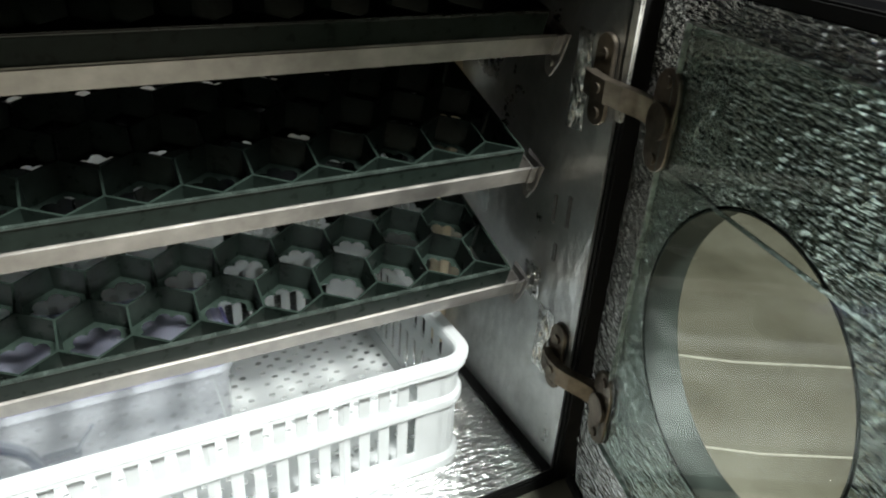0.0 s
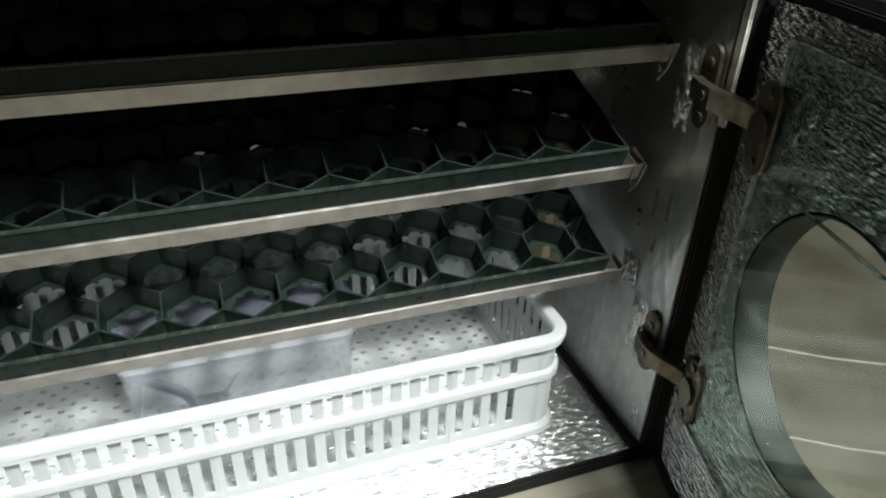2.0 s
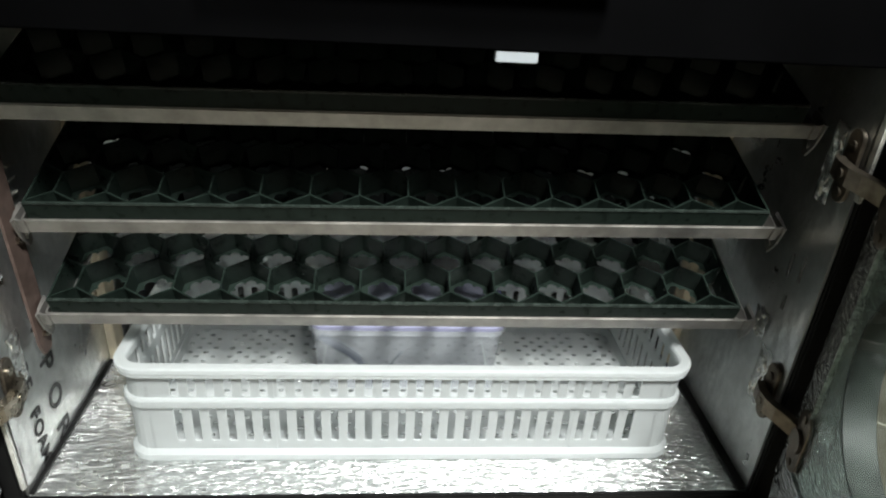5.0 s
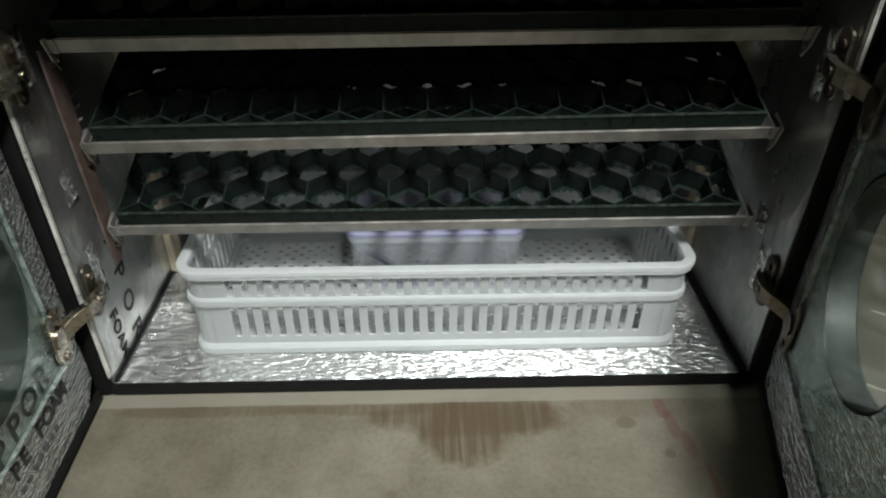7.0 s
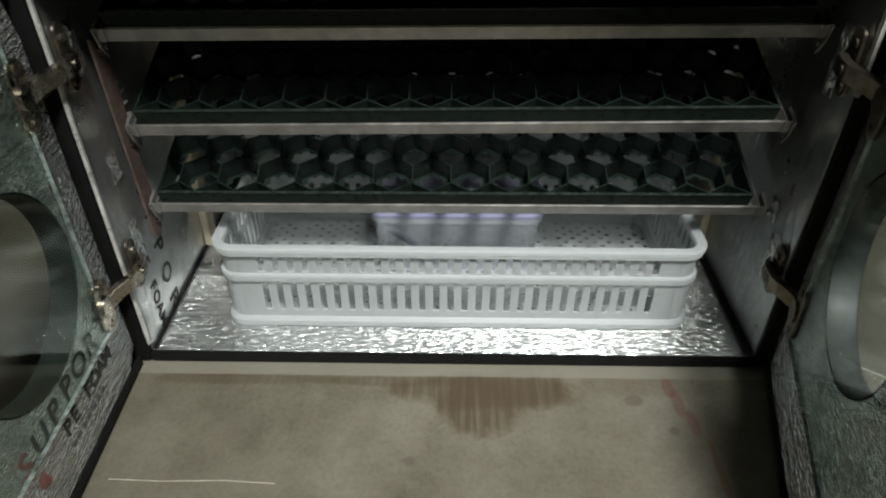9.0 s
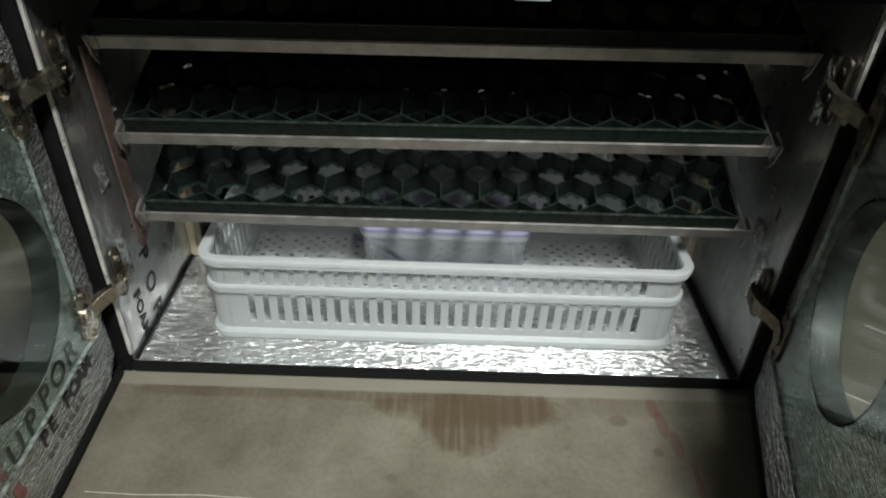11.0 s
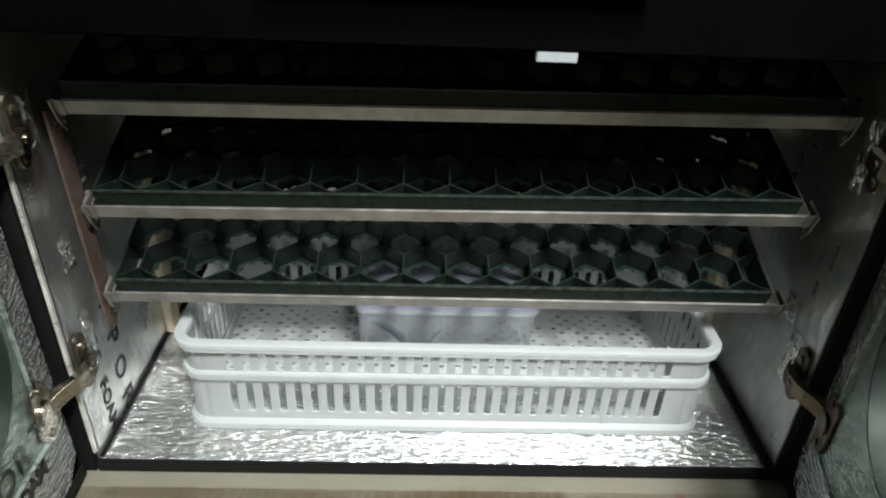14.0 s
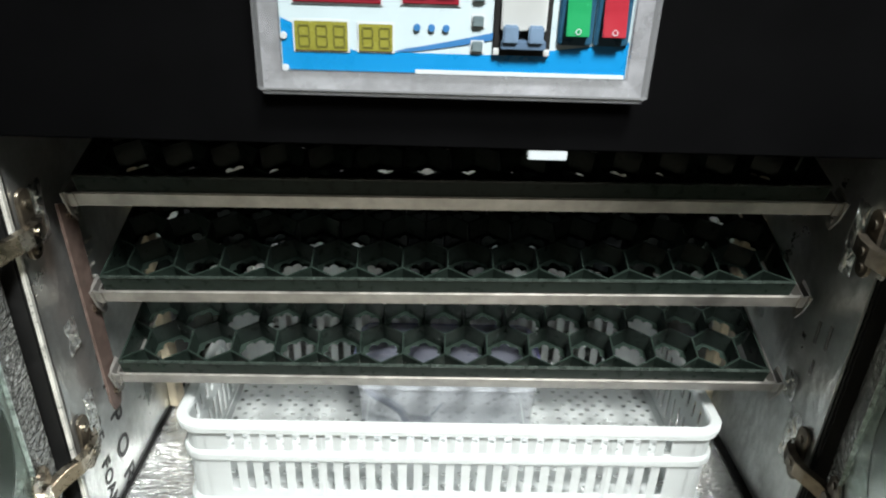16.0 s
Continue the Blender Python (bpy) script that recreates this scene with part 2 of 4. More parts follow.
def boxes(*rows, bevel=0.0):
    bm = bmesh.new()
    for r in rows:
        box(bm, *r)
    if bevel:
        bmesh.ops.bevel(bm, geom=bm.edges[:], offset=bevel, segments=2, affect="EDGES")
    return bm


def disc(bm, centre, axis, r, depth, n=20):
    """A short cylinder from centre along axis."""
    m = Matrix.Translation(centre) @ Vector(axis).to_track_quat("Z", "Y").to_matrix().to_4x4() @ Matrix.Translation((0, 0, depth / 2))
    bmesh.ops.create_cone(bm, cap_ends=True, segments=n, radius1=r, radius2=r, depth=depth, matrix=m)
    return bm


def prism(bm, outline, axis, a, b):
    """Extrudes an outline of 2D points along x, y or z from a to b."""
    def at(p, q, s):
        return {"x": (s, p, q), "y": (p, s, q), "z": (p, q, s)}[axis]
    lo = [bm.verts.new(at(p, q, a)) for p, q in outline]
    hi = [bm.verts.new(at(p, q, b)) for p, q in outline]
    bm.faces.new(lo)
    bm.faces.new(hi[::-1])
    for i in range(len(lo)):
        j = (i + 1) % len(lo)
        bm.faces.new((lo[i], lo[j], hi[j], hi[i]))
    return bm


def tube(bm, points, r, n=8):
    """A round rod along points."""
    rings = []
    for i, p in enumerate(points):
        p = Vector(p)
        d = Vector(points[min(i + 1, len(points) - 1)]) - Vector(points[max(i - 1, 0)])
        q = d.to_track_quat("Z", "Y")
        rings.append([bm.verts.new(p + q @ Vector((r * math.cos(a), r * math.sin(a), 0))) for a in (math.tau * k / n for k in range(n))])
    for a, b in zip(rings, rings[1:]):
        for k in range(n):
            bm.faces.new((a[k], a[(k + 1) % n], b[(k + 1) % n], b[k]))
    bm.faces.new(rings[0][::-1])
    bm.faces.new(rings[-1])
    return bm


def strap(bm, points, width, thick, across):
    """A flat bent strip along points, of that width in the direction across."""
    across = Vector(across).normalized()
    rings = []
    for i, p in enumerate(points):
        p = Vector(p)
        d = (Vector(points[min(i + 1, len(points) - 1)]) - Vector(points[max(i - 1, 0)])).normalized()
        n = d.cross(across).normalized()
        rings.append([bm.verts.new(p + across * sx * width / 2 + n * sn * thick / 2) for sx, sn in ((-1, -1), (1, -1), (1, 1), (-1, 1))])
    for a, b in zip(rings, rings[1:]):
        for k in range(4):
            bm.faces.new((a[k], a[(k + 1) % 4], b[(k + 1) % 4], b[k]))
    bm.faces.new(rings[0][::-1])
    bm.faces.new(rings[-1])
    return bm


def ring(bm, x0, x1, y0, y1, r, profile, n=6):
    """Sweeps a closed profile of (outward offset, z) round a rectangle with rounded corners."""
    corners = ((x1 - r, y1 - r, 0), (x0 + r, y1 - r, 90), (x0 + r, y0 + r, 180), (x1 - r, y0 + r, 270))
    stations = []
    for cx, cy, a0 in corners:
        for k in range(n + 1):
            a = radians(a0 + 90 * k / n)
            stations.append([bm.verts.new((cx + (r + o) * math.cos(a), cy + (r + o) * math.sin(a), z)) for o, z in profile])
    for i, a in enumerate(stations):
        b = stations[(i + 1) % len(stations)]
        for k in range(len(profile)):
            j = (k + 1) % len(profile)
            bm.faces.new((a[k], b[k], b[j], a[j]))
    return bm


def lettering(name, text, size, matrix, mat, parent, label=""):
    cu = bpy.data.curves.new(name, "FONT")
    cu.body, cu.size, cu.extrude, cu.align_x, cu.align_y = text, size, 0.0002, "CENTER", "CENTER"
    cu.resolution_u = 4
    cu.offset = 0.0006 if size > 0.02 else 0.0
    tmp = bpy.data.objects.new(name, cu)
    scene.collection.objects.link(tmp)
    bpy.context.view_layer.update()
    me = bpy.data.meshes.new_from_object(tmp.evaluated_get(bpy.context.evaluated_depsgraph_get()))
    bpy.data.objects.remove(tmp)
    bm = bmesh.new()
    bm.from_mesh(me)
    bpy.data.meshes.remove(me)
    bm.transform(matrix)
    return part(name, bm, mat, parent, label)


# ---- the room ----
def room():
    bm = boxes((-4, 4, -4, 3.5, -0.12, -0.018))
    tagged(part("floor", bm, CONCRETE), "stained grey-brown concrete floor with a pale worn strip", "floor", kind="structure")
    for name, row in (("wall_north", (-4, 4, 3.5, 3.6, -0.12, 2.9)), ("wall_south", (-4, 4, -4.1, -4, -0.12, 2.9)),
                      ("wall_west", (-4.1, -4, -4.1, 3.6, -0.12, 2.9)), ("wall_east", (4, 4.1, -4.1, 3.6, -0.12, 2.9))):
        tagged(part(name, boxes(row), DARK_WALL), "plain unlit room wall", "wall", kind="structure")
    tagged(part("ceiling", boxes((-4.1, 4.1, -4.1, 3.6, 2.9, 3.0)), DARK_WALL), "plain unlit room ceiling", "ceiling", kind="structure")
    for name, pts, w in (("floor_ridge", [(0.65, 0.14), (0.684, 0.115), (0.72, 0.089), (0.753, 0.066), (0.805, 0.038), (0.855, 0.012), (0.93, -0.03)], 0.004),
                         ("floor_ridge", [(0.54, 0.005), (0.575, -0.02), (0.61, -0.044), (0.645, -0.068), (0.683, -0.088), (0.721, -0.108), (0.78, -0.14)], 0.0025),
                         ("floor_ridge", [(-0.39, -0.19), (-0.33, -0.192), (-0.26, -0.19), (-0.2, -0.193)], 0.0006)):
        bm = strap(bmesh.new(), [(x, y, -0.0176) for x, y in pts], w, 0.0014, (0.5, 0.85, 0) if pts[0][0] > 0 else (0, 1, 0))
        tagged(part(name, bm, RIDGE), "thin pale ridge along a floor crack", "floor crack", kind="structure")


room()

# ---- the incubator ----
HALF, FRONT, TOPZ = 0.402, 0.0, 0.488
BACK = 0.47
incubator = thing("egg_incubator", (0, 0.2, -0.018), "black egg incubator cabinet lined with foil, both doors open", "incubator")


def carcass():
    o = HALF + 0.032
    for s, name in ((-1, "side_panel"), (1, "side_panel")):
        a, b = sorted((s * (HALF + 0.003), s * o))
        part(name, boxes((a, b, 0.002, BACK, -0.018, 0.86)), BLACK_PAINT, incubator)
        a, b = sorted((s * HALF, s * (HALF + 0.003)))
        lining = part("side_lining", boxes((a, b, 0.0, BACK - 0.015, 0.0, 0.60)), FOIL_WALL, incubator, "dull crinkled foil lining")
        a, b = sorted((s * (HALF + 0.004), s * (HALF + 0.03)))
        part("side_gasket", boxes((a, b, -0.006, 0.002, -0.016, TOPZ), bevel=0.002), RUBBER, incubator, "black rubber door seal")
        a, b = sorted((s * HALF, s * (HALF + 0.0038)))
        part("edge_tape", boxes((a, b, -0.0085 if s > 0 else -0.006, 0.004, 0.37 if s > 0 else 0.012, TOPZ), bevel=0.0015), EDGE, incubator, "bright metal edge strip")
        a, b = sorted((s * (HALF - (0.011 if s > 0 else 0.005)), s * HALF))
        part("corner_seal", boxes((a, b, 0.0, BACK - 0.02, 0.0015, 0.004)), RUBBER, incubator, "black sealing strip in the floor corner")
        a, b = sorted((s * (HALF - 0.012), s * (HALF - 0.0005)))
        part("wooden_batten", boxes((a, b, 0.235, 0.265, 0.002, 0.5), bevel=0.0015), WOOD, incubator, "pale bare wooden batten")
    part("floor_panel", boxes((-HALF, HALF, 0.002, BACK, -0.0165, -0.002)), BLACK_PAINT, incubator)
    n = 60
    bm = bmesh.new()
    rows = []
    for j in range(31):
        y = -0.001 + (BACK - 0.012) * j / 30
        rows.append([bm.verts.new((-HALF + 2 * HALF * i / n, y, 0.0014 * noise.noise((i * 0.9, j * 1.7, 3.0)) * (0 < j) * (0 < i < n))) for i in range(n + 1)])
    for a, b in zip(rows, rows[1:]):
        for i in range(n):
            bm.faces.new((a[i], a[i + 1], b[i + 1], b[i]))
    part("floor_lining", bm, FOIL_FLOOR, incubator, "shiny wrinkled foil floor lining", smooth=True)
    part("sill_gasket", boxes((-HALF - 0.004, HALF + 0.004, -0.006, 0.0015, -0.0165, -0.0012), bevel=0.002), RUBBER, incubator, "black rubber sill seal")
    part("back_panel", boxes((-HALF, HALF, BACK - 0.01, BACK, 0.0, 0.86)), BLACK_PAINT, incubator)
    part("back_lining", boxes((-HALF + 0.001, HALF - 0.001, BACK - 0.014, BACK - 0.0105, 0.004, 0.555)), FOIL_WALL, incubator, "dull crinkled foil lining")
    part("top_panel", boxes((-HALF - 0.032, HALF + 0.032, -0.01, BACK, 0.86, 0.88)), BLACK_PAINT, incubator)
    part("inner_ceiling", boxes((-HALF, HALF, 0.03, BACK - 0.012, 0.56, 0.565)), BLACK_PAINT, incubator)
    part("upper_panel", boxes((-HALF - 0.031, HALF + 0.031, -0.024, 0.012, TOPZ + 0.0075, 0.86), bevel=0.0015), BLACK_PAINT, incubator, "matt black painted front panel")
    part("door_sensor", boxes((0.055, 0.088, -0.023, -0.012, TOPZ - 0.0015, TOPZ + 0.0078), bevel=0.0008), SENSOR, incubator, "small white magnetic door sensor")
    for k in range(4):
        z = 0.334 - 0.0145 * k
        part("vent_staple", boxes((-HALF, -HALF + 0.003, 0.106 - 0.003 * k, 0.122 - 0.003 * k, z, z + 0.0026), bevel=0.0005), EDGE, incubator, "short bright metal staple")
    # print on the foil, turned to read downwards
    down = Matrix(((0, 0, 1), (0, 1, 0), (-1, 0, 0))).to_4x4()
    base = Matrix.Translation((-HALF + 0.0006, 0, 0)) @ down
    for k, ch in enumerate("SUPPORT"):
        z = 0.108 - 0.047 * (k - 3)
        if z > 0.012:
            lettering("printed_letter", ch, 0.04, Matrix.Translation((0, 0.09, z)) @ base, INK, incubator, "black printed letter on the foil")
    for k, ch in enumerate("PE FOAM"):
        if ch != " ":
            lettering("printed_letter", ch, 0.026, Matrix.Translation((0, 0.046, 0.131 - 0.0195 * k)) @ base, INK, incubator, "black printed letter on the foil")


carcass()


# ---- doors ----
def circle_plate(bm, x0, x1, y0, y1, z0, z1, cy, cz, r, n=48):
    """A plate in the yz plane, x0 to x1 thick, with a round hole."""
    inner, outer = [], []
    for k in range(n):
        a = math.tau * k / n
        c, s = math.cos(a), math.sin(a)
        ty = ((y1 - cy) / c if c > 1e-6 else (y0 - cy) / c if c < -1e-6 else 1e9)
        tz = ((z1 - cz) / s if s > 1e-6 else (z0 - cz) / s if s < -1e-6 else 1e9)
        t = min(ty, tz)
        inner.append((cy + r * c, cz + r * s))
        outer.append((cy + t * c, cz + t * s))
    loops = [[[bm.verts.new((x, *p)) for p in pts] for pts in (inner, outer)] for x in (x0, x1)]
    (i0, o0), (i1, o1) = loops
    for k in range(n):
        j = (k + 1) % n
        for f in ((i0[k], i0[j], o0[j], o0[k]), (i1[k], o1[k], o1[j], i1[j]), (i0[k], i1[k], i1[j], i0[j]), (o0[k], o0[j], o1[j], o1[k])):
            bm.faces.new(f)
    return bm


HINGE_X, HINGE_Y = 0.42, -0.008


def door(s, shut, CY, CZ, CR):
    """s: -1 for the door hung on the west side, 1 for the east one; shut: degrees by which it stands short of square."""
    inner, core, outer = s * 0.418, s * 0.421, s * 0.448
    y0, y1, z0, z1 = -0.425, -0.012, -0.012, TOPZ - 0.004
    bm = circle_plate(bmesh.new(), *sorted((core, outer)), y0, y1, z0, z1, CY, CZ, CR)
    axis = Matrix.Translation((s * HINGE_X, HINGE_Y, 0))
    swing = axis @ Matrix.Rotation(radians(-s * shut), 4, "Z") @ axis.inverted()
    leaf = part("door", bm, BLACK_PAINT, incubator, "open black door leaf lined with foil")
    leaf.matrix_basis = WORLD[incubator].inverted() @ swing @ WORLD[incubator]
    bm = circle_plate(bmesh.new(), *sorted((s * 0.4185, s * 0.421)), y0 + 0.012, y1 - 0.003, z0 + 0.014, z1 - 0.01, CY, CZ, CR + 0.002)
    part("door_lining", bm, FOIL_DOOR, leaf, "dull embossed foil lining")
    a, b = sorted((s * 0.4155, s * 0.4205))
    part("bottom_gasket", boxes((a, b, y0, y1, z0, z0 + 0.013), bevel=0.0015), RUBBER, leaf, "black rubber seal")
    part("free_edge_gasket", boxes((a, b, y0, y0 + 0.011, z0 + 0.013, z1), bevel=0.0015), RUBBER, leaf, "black rubber seal")
    part("top_gasket", boxes((a, b, y0 + 0.011, y1, z1 - 0.009, z1), bevel=0.0015), RUBBER, leaf, "black rubber seal")
    # window: pane and inner sleeve
    a, b = sorted((s * 0.4135, s * 0.4165))
    part("glass_sheet", boxes((a, b, y0 + 0.03, -0.056, 0.085, z1 - 0.03), bevel=0.0006), GLASS, leaf, "square clear glass sheet over the round window")
    # thin strips that carry the painted edge glints
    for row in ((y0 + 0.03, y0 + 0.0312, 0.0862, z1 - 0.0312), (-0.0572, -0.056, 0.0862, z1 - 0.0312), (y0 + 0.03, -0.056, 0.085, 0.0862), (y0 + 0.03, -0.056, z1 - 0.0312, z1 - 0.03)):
        part("glass_edge", boxes(sorted((s * 0.4128, s * 0.417)) + list(row)), EDGE_GLINT, leaf, "glass sheet edge with painted glints")
    bm = bmesh.new()
    n, prof = 120, ((0.0, 0.4186), (-0.0012, 0.4186), (-0.0012, 0.447), (0.0, 0.447))
    st = []
    for k in range(n):
        a = math.tau * k / n
        st.append([bm.verts.new((s * x, CY + (CR + o) * math.cos(a), CZ + (CR + o) * math.sin(a))) for o, x in prof])
    for k in range(n):
        p, q = st[k], st[(k + 1) % n]
        for i in range(4):
            bm.faces.new((p[i], q[i], q[(i + 1) % 4], p[(i + 1) % 4]))
    part("window_sleeve", bm, SLEEVE, leaf, "dull dark sleeve round the window", smooth=False)
    bm = boxes(sorted((s * 0.4178, s * 0.4186)) + [y0 + 0.03, -0.05, 0.349, 0.352])
    part("seam_tape", bm, FOIL_TAPE, leaf, "narrow foil seam tape")
    for zc in (0.392, 0.128):
        hinge(s, zc, leaf)
    return leaf


def stadium(bm, xa, xb, y0, y1, z0, z1, n=6):
    """A flat plate in the yz plane with fully rounded upper and lower ends."""
    r, cy = (y1 - y0) / 2, (y0 + y1) / 2
    arc = [math.pi * k / n for k in range(n + 1)]
    outline = [(cy + r * math.cos(a), z1 - r + r * math.sin(a)) for a in arc] + [(cy - r * math.cos(a), z0 + r - r * math.sin(a)) for a in arc]
    return prism(bm, outline, "x", *sorted((xa, xb)))


def hinge(s, zc, leaf):
    """A cabinet hinge: a plate on the side, a bent channel arm across the seal and a cup on the door."""
    # arm, plate screws and cup take a darker steel on the east side
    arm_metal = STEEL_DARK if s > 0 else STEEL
    x = s * (HALF - 0.001)
    bm = stadium(bmesh.new(), x, x - s * 0.0045, 0.006, 0.027, zc - 0.03, zc + 0.042)
    bmesh.ops.bevel(bm, geom=bm.edges[:], offset=0.0008, segments=1, affect="EDGES")
    part("hinge_plate", bm, STEEL_DARK, incubator, "dark steel hinge plate")
    for dz in (-0.02, 0.026):
        bm = disc(bmesh.new(), (x - s * 0.0045, 0.0165, zc + dz), (-s, 0, 0), 0.0048, 0.002, 14)
        box(bm, *sorted((x - s * 0.0064, x - s * 0.0068)), 0.0125, 0.0205, zc + dz - 0.0006, zc + dz + 0.0006)
        part("screw", bm, arm_metal, incubator, "slotted steel screw head")
    path = [(x - s * 0.005, 0.031, zc + 0.005), (x - s * 0.013, 0.023, zc + 0.005), (x - s * 0.017, 0.01, zc + 0.0045), (x - s * 0.0165, -0.004, zc + 0.003), (x - s * 0.011, -0.016, zc + 0.001),
            (x - s * 0.003, -0.026, zc - 0.002), (x + s * 0.004, -0.036, zc - 0.006), (x + s * 0.009, -0.046, zc - 0.011), (x + s * 0.011, -0.054, zc - 0.014)]
    bm = strap(bmesh.new(), path, 0.0175, 0.0022, (0, 0, 1))
    for side in (-1, 1):
        strap(bm, [(px + s * 0.0042, py + 0.001, pz + side * 0.0082) for px, py, pz in path[1:-1]], 0.0014, 0.0085, (0, 0, 1))
    disc(bm, (x - s * 0.0178, 0.004, zc + 0.0042), (-s, 0, 0), 0.0042, 0.0016, 12)
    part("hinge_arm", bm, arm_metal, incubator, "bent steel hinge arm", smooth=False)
    bm = stadium(bmesh.new(), s * 0.4165, s * 0.4128, -0.066, -0.034, zc - 0.046, zc + 0.03)
    bmesh.ops.bevel(bm, geom=bm.edges[:], offset=0.0008, segments=1, affect="EDGES")
    disc(bm, (s * 0.413, -0.05, zc - 0.008), (-s, 0, 0), 0.0135, 0.004, 24)
    part("hinge_cup", bm, STEEL_DARK if s > 0 else STEEL, leaf, "steel hinge cup")
    for dz in (-0.036, 0.02):
        part("screw", disc(bmesh.new(), (s * 0.4128, -0.05, zc + dz), (-s, 0, 0), 0.0045, 0.002, 14), STEEL_DARK, leaf, "dark steel screw head")


def crumple(s, y0, y1, z0, z1, seed):
    """A piece of foil tape pressed unevenly on the side lining."""
    bm = bmesh.new()
    n, m = 14, 14
    rows = []
    for j in range(m + 1):
        row = []
        for i in range(n + 1):
            u, v = i / n, j / m
            e = min(u, 1 - u, v, 1 - v) * 6
            wob = 0.004 * noise.noise((seed + u * 3, v * 3, seed))
            d = 0.0006 + 0.006 * min(1, e) * abs(noise.noise((u * 3.5 + seed, v * 6.5, seed * 2.0)))
            row.append(bm.verts.new((s * (HALF - d), y0 + (y1 - y0) * u + wob, z0 + (z1 - z0) * v + wob)))
        rows.append(row)
    for a, b in zip(rows, rows[1:]):
        for i in range(n):
            bm.faces.new((a[i], a[i + 1], b[i + 1], b[i]))
    part("foil_patch", bm, FOIL_TAPE, incubator, "crumpled shiny foil tape patch")


for s_, row in ((-1, (0.03, 0.052, 0.37, 0.43)), (-1, (0.034, 0.055, 0.235, 0.275)), (-1, (0.032, 0.055, 0.12, 0.18)),
                (1, (0.034, 0.055, 0.35, 0.43)), (1, (0.032, 0.055, 0.1, 0.17)), (1, (0.06, 0.085, 0.17, 0.205))):
    crumple(s_, *row, row[2] * 17 + s_ * 3)

door_w = door(-1, 2, -0.169, 0.225, 0.105)
door_e = door(1, 15, -0.177, 0.261, 0.103)
facing = Matrix(((0, 0, 1), (1, 0, 0), (0, 1, 0))).to_4x4()
for k, ch in enumerate("SUPPORT"):
    lettering("printed_letter", ch, 0.04, Matrix.Translation((-0.4176, -0.256 + 0.0318 * k, 0.094 + 0.002 * k)) @ facing, RED_INK if k == 0 else INK, door_w, "printed letter on the foil")
for k, ch in enumerate("PE FOAM"):
    if ch != " ":
        lettering("printed_letter", ch, 0.027, Matrix.Translation((-0.4176, -0.184 + 0.0178 * k, 0.064)) @ facing, INK, door_w, "printed letter on the foil")
for y in (-0.19, -0.178, -0.163, -0.152, -0.138, -0.125, -0.112):
    part("print_bar", boxes((-0.4178, -0.4174, y, y + 0.008, 0.037, 0.044)), FADED_INK, door_w, "small faded grey print")
for y, z, w, h in ((-0.252, 0.05, 0.012, 0.016), (-0.244, 0.046, 0.008, 0.01)):
    part("red_mark", boxes((-0.4178, -0.4174, y, y + w, z, z + h), bevel=0.00015), RED_INK, door_w, "faded red printed mark")
# worn strokes of print on the east lining
for y, z, h, lean in ((0.054, 0.272, 0.028, 0.1), (0.034, 0.277, 0.03, -0.05), (0.045, 0.232, 0.018, 0.2)):
    bm = strap(bmesh.new(), [(HALF - 0.0006, y + lean * dz * dz * 8, z + dz) for dz in (-h / 2, -h / 4, 0, h / 4, h / 2)], 0.005, 0.0006, (0, 1, 0))
    part("print_stroke", bm, FADED_INK, incubator, "worn dark stroke of print on the foil")


def tape_scrap():
    """A torn loop of shiny tape stuck on the east door."""
    bm = bmesh.new()
    n, m = 20, 5
    rows = []
    for k in range(n + 1):
        a = math.tau * k / n
        r0, r1 = 0.006, 0.016 + 0.006 * noise.noise((k * 0.7, 2.0, 1.0))
        rows.append([bm.verts.new((0.4184 - 0.0025 * abs(noise.noise((k * 0.9, j * 0.8, 5.0))), -0.094 + (r0 + (r1 - r0) * j / m) * math.cos(a), 0.414 + (r0 + (r1 - r0) * j / m) * math.sin(a))) for j in range(m + 1)])
    for p, q in zip(rows, rows[1:]):
        for j in range(m):
            bm.faces.new((p[j], p[j + 1], q[j + 1], q[j]))
    part("tape_scrap", bm, FOIL_TAPE, door_e, "torn scrap of shiny tape")
    bm = strap(bmesh.new(), [(0.4182, -0.088, 0.402), (0.4178, -0.085, 0.394), (0.4182, -0.082, 0.384)], 0.006, 0.0006, (0, 1, 0))
    part("tape_scrap", bm, FOIL_TAPE, door_e, "torn scrap of shiny tape")


tape_scrap()


